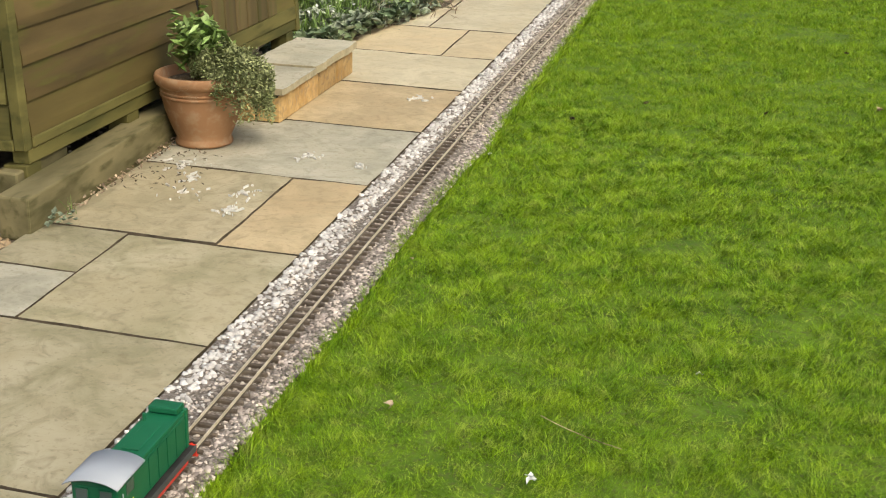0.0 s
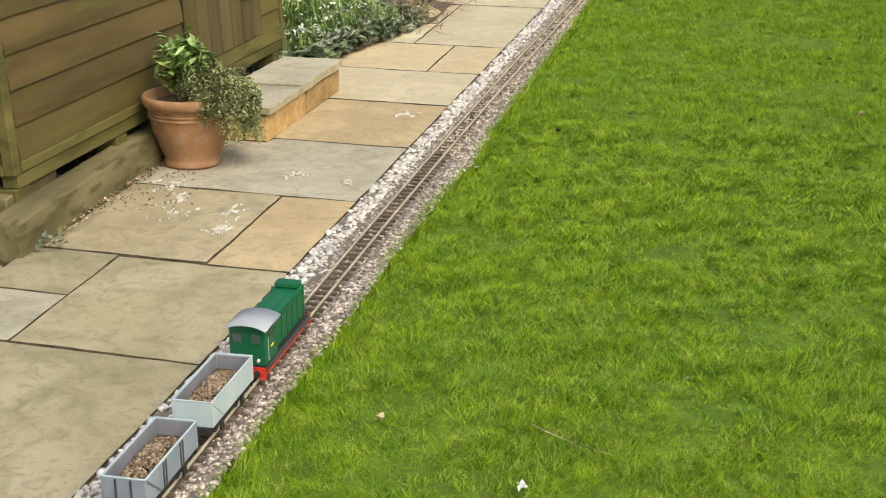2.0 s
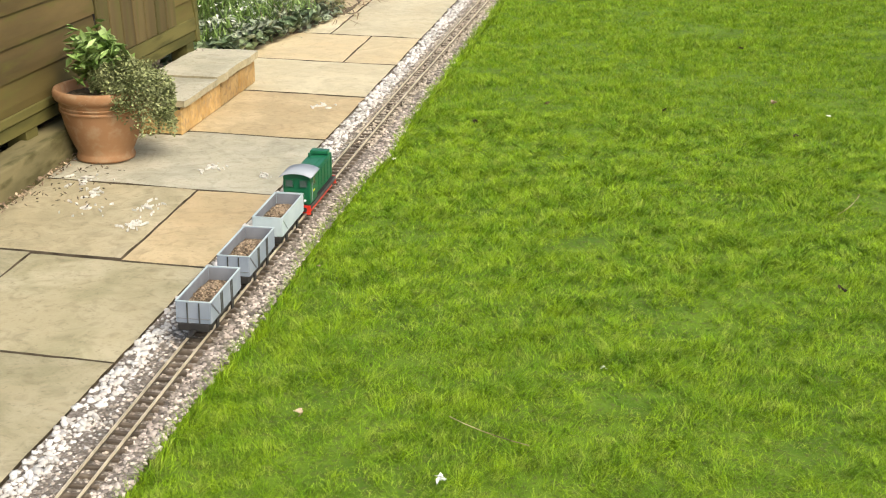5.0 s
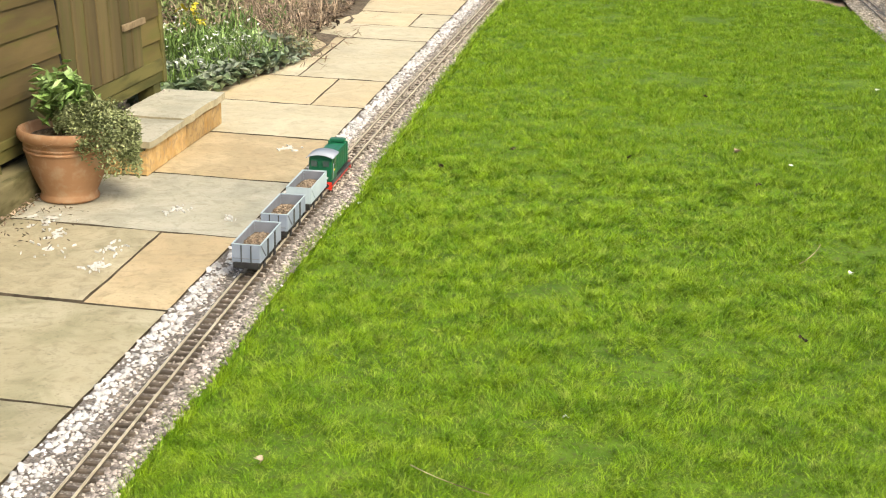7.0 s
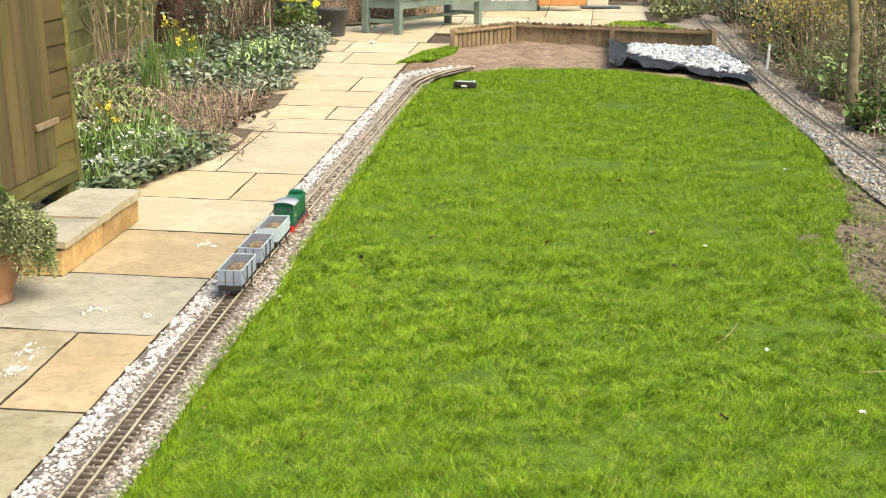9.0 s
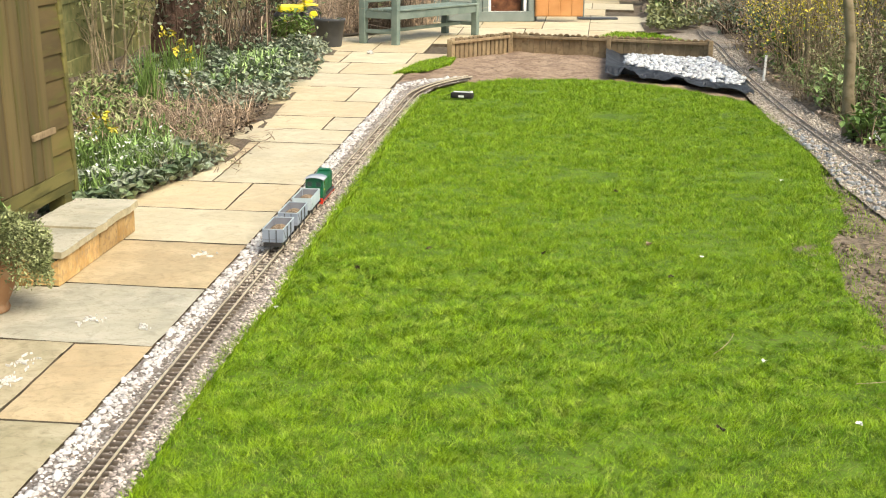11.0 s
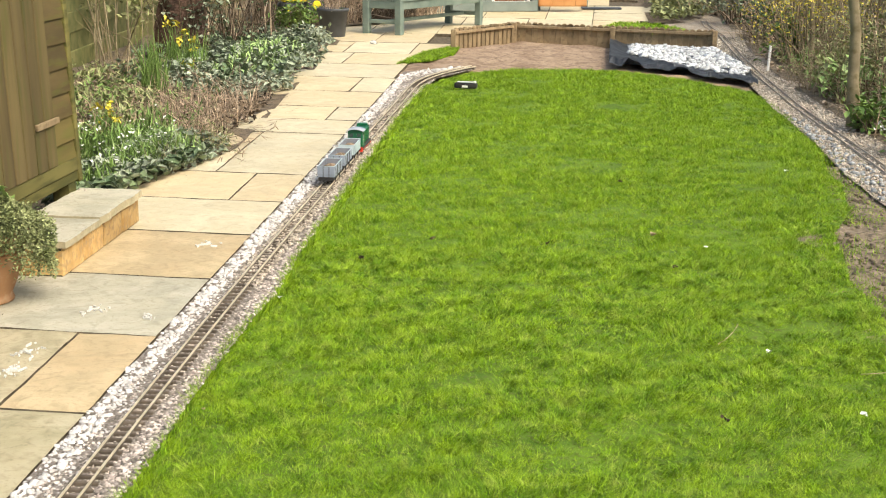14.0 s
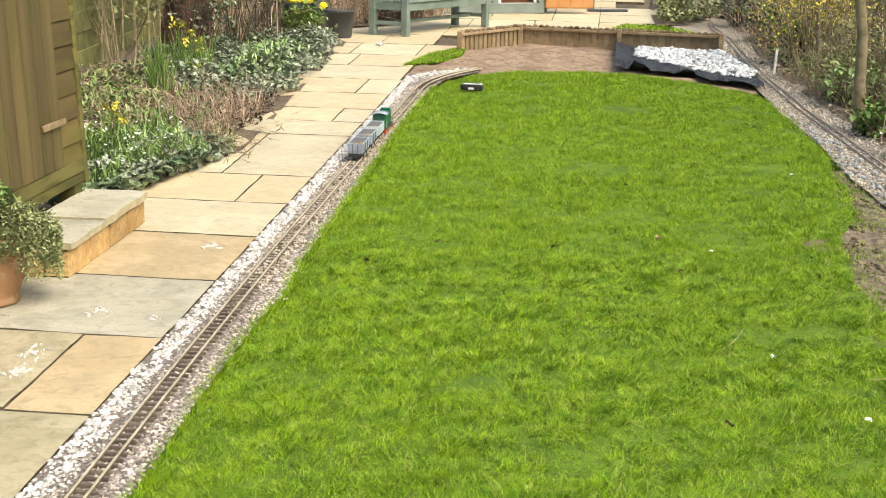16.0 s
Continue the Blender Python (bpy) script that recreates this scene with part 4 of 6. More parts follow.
# ---- far patio: bench, planter, toy digger, summerhouse ----
def garden_bench():
    b = tagged(empty("garden_bench", pose(-1.80, 11.34, 0, 0, 0, 52)), "sage green painted wooden garden bench on the patio", "bench")
    L, D = 1.50, 0.33
    b.scale = (1.0, 1.0, 0.76)
    for x, y, h in ((0.0, 0.0, 0.60), (L, 0.0, 0.60), (0.0, D, 0.92), (L, D, 0.92)):
        part("leg", box(x - 0.03, x + 0.03, y - 0.03, y + 0.03, 0, h, 0.004), BENCH_PAINT, b)
    part("front_rail", box(0.031, L - 0.031, -0.02, 0.015, 0.285, 0.375, 0.004), BENCH_PAINT, b)
    part("back_rail", box(0.031, L - 0.031, D - 0.015, D + 0.02, 0.285, 0.375, 0.004), BENCH_PAINT, b)
    for x in (0.0, L):
        part("end_rail", box(x - 0.017, x + 0.017, 0.031, D - 0.031, 0.29, 0.37, 0.004), BENCH_PAINT, b)
        part("stretcher", box(x - 0.015, x + 0.015, 0.031, D - 0.031, 0.12, 0.165, 0.004), BENCH_PAINT, b)
        part("armrest", box(x - 0.035, x + 0.035, -0.05, D - 0.031, 0.601, 0.63, 0.006), BENCH_PAINT, b)
    part("stretcher", box(0.016, L - 0.016, D / 2 - 0.015, D / 2 + 0.015, 0.12, 0.16, 0.004), BENCH_PAINT, b)
    for k in range(6):
        part("seat_slat", box(-0.02, L + 0.02, -0.035 + k * D * 0.162, 0.011 + k * D * 0.162, 0.376, 0.398, 0.004), BENCH_PAINT, b)
    part("back_top_rail", box(0.031, L - 0.031, D - 0.015, D + 0.015, 0.84, 0.91, 0.004), BENCH_PAINT, b)
    part("back_low_rail", box(0.031, L - 0.031, D - 0.015, D + 0.015, 0.46, 0.50, 0.004), BENCH_PAINT, b)
    for k in range(13):
        x = 0.08 + k * (L - 0.16) / 12
        part("back_slat", box(x - 0.018, x + 0.018, D - 0.009, D + 0.009, 0.501, 0.839, 0.003), BENCH_PAINT, b)


garden_bench()
planter = tagged(empty("planter", pose(-2.35, 11.17, 0)), "dark grey plastic tub with bare twigs standing on the patio", "planter")
part("tub", lathe([(0.10, 0), (0.104, 0.004), (0.128, 0.215), (0.137, 0.216), (0.138, 0.24), (0.126, 0.241), (0.12, 0.20)], 36), PLASTIC_DARK, planter, smooth=True)
part("compost", lathe([(0.02, 0.19), (0.118, 0.19), (0.119, 0.205), (0.05, 0.212)], 24), DARK_SOIL, planter)
tw, p1, p2 = stems("twigs", 40, (0, 0, 0.2), (0.08, 0.08), 0.34, 0.003, TWIG, 0.55, 0.7)
tw.parent = planter

digger = tagged(empty("toy_digger", pose(-2.80, 11.8, 0.12, 0, 0, 20)), "yellow plastic toy tractor with black wheels", "toy tractor")
part("bonnet", box(-0.16, 0.08, -0.05, 0.05, 0.09, 0.16, 0.02, seg=2), YELLOW, digger)
part("mudguard", box(0.06, 0.20, -0.09, 0.09, 0.12, 0.17, 0.025, seg=2), YELLOW, digger)
part("seat", box(0.08, 0.16, -0.04, 0.04, 0.171, 0.24, 0.012, seg=2), YELLOW, digger)
part("chassis", box(-0.17, 0.19, -0.03, 0.03, 0.05, 0.089, 0.006), PLASTIC_DARK, digger)
for x, y, r in ((-0.13, -0.08, 0.055), (-0.13, 0.08, 0.055), (0.13, -0.10, 0.085), (0.13, 0.10, 0.085)):
    wheel = part("wheel", cone(r, r, 0.045, pose(x, y - 0.0225, r - 0.02, -90), 24), PLASTIC_DARK, digger, "black ribbed wheel")
    part("hub", cone(r * 0.5, r * 0.4, 0.012, pose(x, y + (-0.0235 if y < 0 else 0.0235), r - 0.02, 90 if y < 0 else -90), 18), YELLOW, wheel, "yellow hub")
part("steering_wheel", lathe([(0.030, 0), (0.036, 0.003), (0.030, 0.006)], 20), PLASTIC_DARK, digger).matrix_basis = pose(0.03, 0, 0.2, 0, -35, 0)
part("steering_column", rod((0.0, 0, 0.15), (0.03, 0, 0.2), 0.006, seg=8), PLASTIC_DARK, digger)

house = tagged(empty("summerhouse", pose(-1.22, 13.10, 0, 0, 0, 14)), "grey green summerhouse with an open orange wooden door", "summerhouse")
part("wall_panel", box(-0.52, 0.0, -0.02, 0.05, 0.03, 1.3, 0.004), GREY_FRAME, house)
part("base_board", box(-0.54, 0.55, -0.045, -0.021, 0.0, 0.10, 0.004), GREY_FRAME, house)
part("door_post", box(0.0, 0.06, -0.03, 0.06, 0.0, 1.3, 0.004), GREY_FRAME, house)
part("door_post", box(0.49, 0.55, -0.03, 0.06, 0.0, 1.3, 0.004), GREY_FRAME, house)
part("threshold", box(0.061, 0.489, -0.03, 0.06, 0.0, 0.07, 0.004), GREY_FRAME, house)
inner = part("glazed_door", box(0.07, 0.48, 0.0, 0.03, 0.072, 0.10, 0.003), PAINT_WHITE, house, "white bottom rail of the glazed door")
for x in (0.07, 0.45):
    part("stile", box(x, x + 0.03, 0.0, 0.03, 0.101, 1.26, 0.003), PAINT_WHITE, inner)
# Added sheet in place of the room; the indoor dimness is in its colour.
part("curtain", box(0.09, 0.46, 0.10, 0.12, 0.08, 1.26, 0.004), mat("dim_red_interior", (0.07, 0.028, 0.014), (0.20, 0.085, 0.04), 12.0, 0.9, 0.4), house, "rust red sheet standing in for the dim inside")
part("wall_panel", box(0.55, 0.62, 0.061, 0.85, 0.0, 1.3, 0.004), GREY_FRAME, house)
part("wall_panel", box(-0.52, -0.45, 0.051, 2.0, 0.0, 1.3, 0.004), GREY_FRAME, house)
part("roof", box(-0.65, 0.75, -0.15, 2.1, 1.3, 1.36, 0.01), GREY_FRAME, house)
leaf = part("open_door", box(0.0, 0.50, -0.018, 0.018, 0.05, 1.25, 0.004), DOOR_WOOD, house, "open varnished orange wooden door")
leaf.matrix_basis = pose(0.555, -0.04, 0, 0, 0, -6)
part("door_edge", box(0.50, 0.512, -0.02, 0.02, 0.045, 1.255, 0.002), GREY_FRAME, leaf)
for k in range(4):
    part("door_plank", box(0.012 + k * 0.122, 0.128 + k * 0.122, -0.024, -0.0185, 0.06, 1.24, 0.002), DOOR_WOOD, leaf)
tagged(link("door_mat", box(-0.2, 0.2, -0.06, 0.06, 0, 0.015, 0.004, m=pose(-0.08, 13.52, 0.002, 0, 0, 8)), PLASTIC_DARK), "dark rubber mat on the patio by the door", "mat")
bm = bmesh.new()
bmesh.ops.create_icosphere(bm, subdivisions=2, radius=0.03)
for v in bm.verts:
    v.co *= 1 + 0.4 * noise.noise(v.co * 40)
    v.co.z = max(v.co.z * 0.7, -0.012)
bmesh.ops.transform(bm, matrix=pose(-1.925, 10.78, 0.014), verts=bm.verts)
tagged(link("white_stone", bm, mat("mottled_stone", (0.16, 0.15, 0.13), (0.7, 0.68, 0.62), 45.0, 0.7, 0.3)), "small mottled white stone on the paving", "stone")

# ---- boundary fence behind the beds ----
def fence_run(name, x, y0, y1, axis, label):
    f = tagged(empty(name), label, "fence")
    y = y0
    while y < y1:
        def place(a0, a1, b0, b1, z0, z1, bev):
            return box(b0, b1, a0, a1, z0, z1, bev) if axis == "y" else box(a0, a1, b0, b1, z0, z1, bev)
        part("post", place(y - 0.04, y + 0.04, x - 0.04, x + 0.04, -0.05, 1.36, 0.005), FENCE_GREEN, f)
        z = -0.04
        while z < 1.25:
            part("board", place(y + 0.041, min(y + 1.76, y1 + 1.7), x - 0.012, x + (0.010 if round(z / 0.142) % 2 else 0.024) + random.uniform(-0.002, 0.002), z, z + 0.15, 0.004), FENCE_GREEN, f)
            z += 0.142
        y += 1.8
    return f


fence_run("panel_fence", -3.95, 3.6, 15, "y", "algae green overlapping panel fence behind the bed")
fence_run("rear_fence", 16.2, -4, 5, "x", "weathered panel fence closing the garden")
fence_run("side_fence", 3.4, 1.8, 15, "y", "weathered panel fence behind the shrubs")

# ---- left flower bed ----
def patch(n, poly):
    xs, ys = [p[0] for p in poly], [p[1] for p in poly]
    x, y = rng.uniform(min(xs), max(xs), n * 5), rng.uniform(min(ys), max(ys), n * 5)
    k = np.flatnonzero(inside(x, y, poly))[:n]
    return x[k], y[k]


def low_cover(name, poly, n, h, length, width, material, label, up=0.3, base=0.0):
    x, y = patch(n, poly)
    hump = h * (0.55 + 0.45 * wave(x, y, 9, len(name)))
    z = base + np.abs(hump) * rng.uniform(0.25, 1.0, len(x)) + 0.01
    return tagged(leaves(name, np.stack([x, y, z], 1), length, width, material, up), label, "ground cover", kind="stuff")


BED_L = [(-3.9, 5.3), (-2.32, 5.5), (-2.25, 5.85), (-2.10, 6.36), (-1.99, 6.9), (-2.02, 7.5), (-2.09, 8.4), (-2.13, 9.4), (-2.17, 10.2), (-2.24, 10.95), (-2.6, 11.3), (-3.9, 12.5)]
bed_l = sheet("left_bed", BED_L, 0.002, DARK_SOIL, step=0.12, rise=0.05, seed=7, scale=3)
tagged(bed_l, "dark soil of the long flower bed", "flower bed")
low_cover("variegated_ivy", [(-2.5, 5.6), (-2.28, 5.6), (-2.1, 6.3), (-1.98, 6.85), (-2.2, 7.0), (-2.6, 6.6)], 900, 0.14, 0.05, 0.034, LEAF_GREY, "grey green rounded leaves spilling onto the path", 0.15)
low_cover("ivy_edge", [(-2.5, 5.5), (-2.3, 5.55), (-2.14, 6.1), (-2.05, 6.5), (-2.3, 6.6)], 500, 0.13, 0.055, 0.04, LEAF_DARK, "dark ivy along the path's edge", 0.15)
low_cover("snowdrop_leaves", [(-2.75, 5.8), (-2.35, 5.75), (-2.15, 6.4), (-2.4, 7.0), (-2.8, 7.0)], 2400, 0.20, 0.10, 0.008, LEAF_MID, "tufts of narrow green snowdrop leaves", 1.0)
low_cover("lime_tufts", [(-2.5, 6.1), (-2.2, 6.2), (-2.1, 6.7), (-2.4, 6.9)], 500, 0.20, 0.09, 0.010, LEAF_LIME, "bright lime tufts of narrow leaves", 0.9)
low_cover("white_flowers", [(-2.95, 6.2), (-2.3, 5.8), (-2.15, 6.5), (-2.3, 6.9), (-3.0, 7.2)], 170, 0.22, 0.022, 0.018, PETAL_WHITE, "scattered white snowdrop flowers", 0.2, 0.05)
low_cover("bed_moss", [(-3.8, 6.0), (-2.7, 6.2), (-2.6, 7.4), (-3.2, 9.0), (-3.8, 9.0)], 2600, 0.16, 0.06, 0.014, LEAF_OLIVE, "mossy mixed low growth in the bed", 0.6)
low_cover("bright_ivy", [(-3.2, 8.6), (-2.25, 8.0), (-2.10, 8.4), (-2.16, 10.0), (-2.28, 10.9), (-2.7, 11.1), (-3.1, 10.0)], 4600, 0.17, 0.042, 0.032, LEAF_GREY, "pale edged rounded ivy leaves covering the bed", 0.2)
low_cover("deep_ivy", [(-3.4, 8.6), (-2.35, 8.0), (-2.2, 8.6), (-2.25, 10.0), (-2.4, 10.9), (-3.6, 11.5)], 2000, 0.17, 0.045, 0.034, LEAF_DARK, "dark green ivy filling the bed", 0.2)
low_cover("lime_patch", [(-2.75, 8.7), (-2.35, 8.6), (-2.3, 10.0), (-2.7, 10.2)], 700, 0.22, 0.07, 0.014, LEAF_LIME, "yellow green tufts among the ivy", 0.8)
low_cover("corner_growth", [(0.40, 12.55), (0.8, 12.65), (1.02, 13.4), (0.6, 14.2), (0.42, 14.0)], 900, 0.14, 0.06, 0.035, LEAF_OLIVE, "mixed low growth at the patio corner", 0.4)
low_cover("bed_green", [(-3.7, 6.2), (-2.6, 6.3), (-2.3, 7.1), (-2.45, 8.2), (-3.5, 8.8)], 1300, 0.15, 0.055, 0.018, LEAF_MID, "soft green seedlings and moss over the bed", 0.5)
low_cover("bed_litter", [(-3.3, 6.6), (-2.15, 6.6), (-2.05, 7.6), (-2.15, 8.4), (-3.2, 8.8)], 1000, 0.06, 0.05, 0.02, DEBRIS, "dead brown leaf litter in the bed", 0.1)

low_cover("dead_grass", [(-3.6, 6.6), (-2.4, 6.6), (-2.1, 7.4), (-2.15, 8.5), (-2.5, 9.4), (-3.5, 9.4)], 2600, 0.10, 0.10, 0.007, TWIG, "dead straw and twigs matted over the bed", 0.2)
low_cover("pale_litter", [(-3.6, 6.2), (-2.3, 6.3), (-2.1, 7.4), (-2.15, 8.5), (-2.3, 10.5), (-3.6, 10.8)], 900, 0.05, 0.035, 0.022, mat("pale_dead_leaf", (0.36, 0.28, 0.20), (0.58, 0.50, 0.40), 9.0, 0.9, 0.1, vary="island", amount=0.3), "pale curled dead leaves on the soil", 0.1)


def dry_clump(x, y, n, h, spread, material=TWIG, lean=0.9, label="clump of dry brown stems", r=0.003):
    ob, p1, p2 = stems("dead_stem_clump", n, (x, y, 0.01), spread, h, r, material, lean, 0.6)
    return tagged(ob, label, "dry stems", kind="stuff")


dry_clump(-2.42, 7.65, 420, 0.30, (0.30, 0.55), lean=1.25, label="tangle of pinkish brown dead stems leaning over the path")
dry_clump(-2.25, 7.0, 160, 0.22, (0.16, 0.3), lean=1.1, label="dry bracken stems at the path's edge")
dry_clump(-2.75, 7.2, 80, 0.28, (0.4, 0.5), lean=0.9, label="dead straw coloured stems in the bed")
dry_clump(-3.45, 9.0, 12, 1.3, (0.25, 0.3), lean=0.22, label="tall bare cane stems against the fence", r=0.007, material=BARK_PALE)
dry_clump(-3.35, 8.9, 8, 1.0, (0.3, 0.3), lean=0.3, label="bare upright shrub stems", r=0.005, material=BARK_PALE)


def daffodils(x, y, n, h, label="clump of yellow daffodils in flower"):
    d = tagged(empty("daffodil_clump", pose(x, y, 0.01)), label, "daffodils")
    ob, p1, p2 = stems("leaves", 60, (0, 0, 0), (0.07, 0.07), h, 0.0045, LEAF_MID, 0.22)
    ob.parent = d
    if n:
        pts = p2[:n] + np.array([0, -0.01, 0.02])
        fl = leaves("petals", np.repeat(pts, 7, 0) + rng.normal(0, 0.012, (n * 7, 3)), 0.045, 0.026, LEAF_YELLOW, 0.2)
        fl.parent = d
        fl["label"] = "yellow flower heads"
        fl["kind"] = "stuff"


daffodils(-3.10, 9.25, 4, 0.30)
daffodils(-2.95, 9.2, 3, 0.26)
daffodils(-2.78, 7.0, 5, 0.14)
daffodils(-2.92, 8.3, 0, 0.34, "upright clump of green daffodil leaves")
daffodils(-2.96, 8.25, 0, 0.34, "upright clump of green daffodil leaves")
daffodils(-2.85, 8.75, 2, 0.2)


def shrub(name, x, y, h, spread, n_stem, n_leaf, material, label, size=(0.05, 0.025), bark=BARK, low=0.25, r=0.006, lean=0.4):
    """Bare stems from one foot with leaves round their upper halves."""
    s = tagged(empty(name, pose(x, y, 0.0)), label, "shrub")
    ob, p1, p2 = stems("twiggery", n_stem, (0, 0, 0), (spread * 0.35, spread * 0.35), h, r, bark, lean)
    ob.parent = s
    ob["kind"] = "stuff"
    w = rng.uniform(low, 1.05, (n_leaf, 1))
    pick = rng.integers(0, n_stem, n_leaf)
    pts = p1[pick] * (1 - w) + p2[pick] * w + rng.normal(0, spread * 0.12, (n_leaf, 3))
    pts[:, 2] = np.maximum(pts[:, 2], 0.02)
    ob = leaves("foliage", pts, size[0], size[1], material, 0.3)
    ob.parent = s
    return s


def tree(x, y, h, r, label, n_limb=9, bark=BARK, leaf=None, n_leaf=0, lean=(0.0, 0.0), fork=0.5):
    """A tapered, slightly crooked trunk with limbs."""
    t = tagged(empty("tree", pose(x, y, -0.02)), label, "tree")
    bm = bmesh.new()
    tips = []
    seg, sides = 9, 14
    last = None
    for k in range(seg + 1):
        f = k / seg
        q = Vector((lean[0] * f + random.uniform(-1, 1) * 0.006 * h, lean[1] * f + random.uniform(-1, 1) * 0.006 * h, h * f))
        rad = r * (1.0 - 0.5 * f + 0.35 * max(0, 1 - k))
        ring = [bm.verts.new(q + Vector((math.cos(6.2832 * i / sides), math.sin(6.2832 * i / sides), 0)) * rad * (1 + 0.08 * noise.noise(Vector((i, k, x))))) for i in range(sides)]
        if last:
            for i in range(sides):
                bm.faces.new((last[i], last[(i + 1) % sides], ring[(i + 1) % sides], ring[i]))
            tips.append(q)
        last = ring
    bm.faces.new(last)
    part("trunk", bm, bark, t, smooth=True)
    pts = []
    for k in range(n_limb):
        a = tips[random.randrange(int(seg * fork), seg)]
        d = Vector((random.uniform(-1, 1), random.uniform(-1, 1), random.uniform(0.1, 0.9))).normalized() * random.uniform(0.35, 0.8)
        b = a + d
        limb = rod(a, b, r * 0.38, r * 0.14, 7)
        for _ in range(4):
            c0 = a.lerp(b, random.uniform(0.3, 1))
            c1 = c0 + Vector((random.uniform(-1, 1), random.uniform(-1, 1), random.uniform(-0.3, 0.8))) * 0.35
            rod(c0, c1, r * 0.13, r * 0.04, 5, limb)
            pts += [c0.lerp(c1, random.random()) for _ in range(6)]
        part("limb", limb, bark, t)
    if n_leaf:
        c = np.array([pts[i] for i in rng.integers(0, len(pts), n_leaf)]) + rng.normal(0, 0.06, (n_leaf, 3))
        ob = leaves("crown", c, 0.06, 0.03, leaf, 0.2)
        ob.parent = t
    return t


# old stump with dark split bark
stump = tagged(empty("tree_stump", pose(-3.33, 10.0, 0)), "old dark brown broken tree trunk in the bed", "tree stump")
bm = bmesh.new()
rod((0, 0, -0.02), (0.05, 0.02, 0.5), 0.21, 0.17, 16, bm)
rod((0.05, 0.02, 0.48), (0.10, 0.03, 1.3), 0.17, 0.14, 16, bm)
bmesh.ops.subdivide_edges(bm, edges=bm.edges[:], cuts=2, use_grid_fill=True)
for v in bm.verts:
    d = noise.noise(Vector((v.co.x * 14, v.co.y * 14, v.co.z * 2.5)))
    v.co.x += 0.035 * d
    v.co.y += 0.035 * d
part("trunk", bm, mat("dark_red_bark", (0.06, 0.035, 0.025), (0.13, 0.08, 0.06), 9.0, 0.95, 0.9, (0.03, 0.02, 0.015), 30.0, dist=0.03), stump)
ob, p1, p2 = stems("ivy_stems", 26, (0.1, -0.12, 0.0), (0.16, 0.06), 1.0, 0.006, BARK, 0.25)
ob.parent = stump
pts = np.concatenate([p1, p2])[rng.integers(0, 52, 420)] + rng.normal(0, 0.07, (420, 3))
ob = leaves("ivy_leaves", pts, 0.05, 0.035, LEAF_GREY, 0.2)
ob.parent = stump

shrub("bare_shrub", -2.95, 10.6, 0.85, 0.7, 46, 260, LEAF_DARK, "tangled bare shrub with a few dark leaves", bark=BARK)
shrub("bare_shrub", -3.4, 11.2, 1.1, 0.9, 50, 500, LEAF_OLIVE, "twiggy olive shrub by the fence", bark=BARK_PALE)
shrub("leafy_shrub", -3.0, 12.2, 0.8, 0.8, 30, 900, LEAF_DARK, "dense dark evergreen shrub behind the tub", (0.06, 0.035))
shrub("leafy_shrub", -3.7, 9.6, 1.0, 0.5, 10, 300, LEAF_OLIVE, "leafy climber against the green fence", (0.05, 0.03), BARK_PALE)
shrub("leafy_shrub", -2.80, 11.62, 0.16, 0.5, 18, 420, LEAF_MID, "low leafy green plant behind the tub", (0.06, 0.03))
shrub("leafy_shrub", -3.5, 7.4, 0.28, 0.5, 14, 380, LEAF_OLIVE, "mossy green low shrub by the fence", (0.04, 0.02), BARK_PALE)
shrub("heather_shrub", -2.13, 6.72, 0.16, 0.26, 40, 500, LEAF_OLIVE, "dark wiry heather tuft leaning over the path", (0.03, 0.006), TWIG, r=0.002, lean=0.9)
shrub("heather_shrub", -2.22, 6.28, 0.17, 0.26, 40, 420, LEAF_GREY, "grey wiry lavender tuft beside the path", (0.04, 0.007), TWIG, r=0.002, lean=0.8)
tree(-3.2, 11.9, 2.2, 0.06, "crooked bare lichen grey tree by the fence", 10, BARK, LEAF_OLIVE, 200, (0.5, -0.3), 0.2)

hedge_bed = sheet("hedge_bed", [(-3.3, 11.75), (-2.35, 11.75), (-1.95, 12.1), (-1.75, 12.8), (-1.8, 13.8), (-3.3, 13.8)], 0.012, DARK_SOIL, step=0.2, rise=0.02, seed=12, scale=4)
tagged(hedge_bed, "dark leaf strewn soil under the twiggy hedge", "flower bed")
for x, y, n, h, m_ in ((-2.55, 12.1, 420, 0.55, TWIG), (-2.15, 12.4, 420, 0.55, BARK), (-2.45, 12.8, 380, 0.7, BARK), (-1.95, 12.75, 320, 0.6, TWIG)):
    dry_clump(x, y, n, h, (0.35, 0.3), m_, 0.55, "dense twiggy brown hedge behind the bench", 0.0035)
shrub("bare_shrub", -2.3, 12.5, 0.6, 0.7, 60, 900, LEAF_OLIVE, "brown and olive twiggy hedge shrub", (0.04, 0.02), BARK, r=0.004)
low_cover("hedge_litter", [(-3.2, 11.85), (-2.35, 11.85), (-2.0, 12.2), (-1.85, 12.8), (-3.2, 13.2)], 500, 0.06, 0.05, 0.02, DEBRIS, "dead brown leaves under the hedge", 0.1)

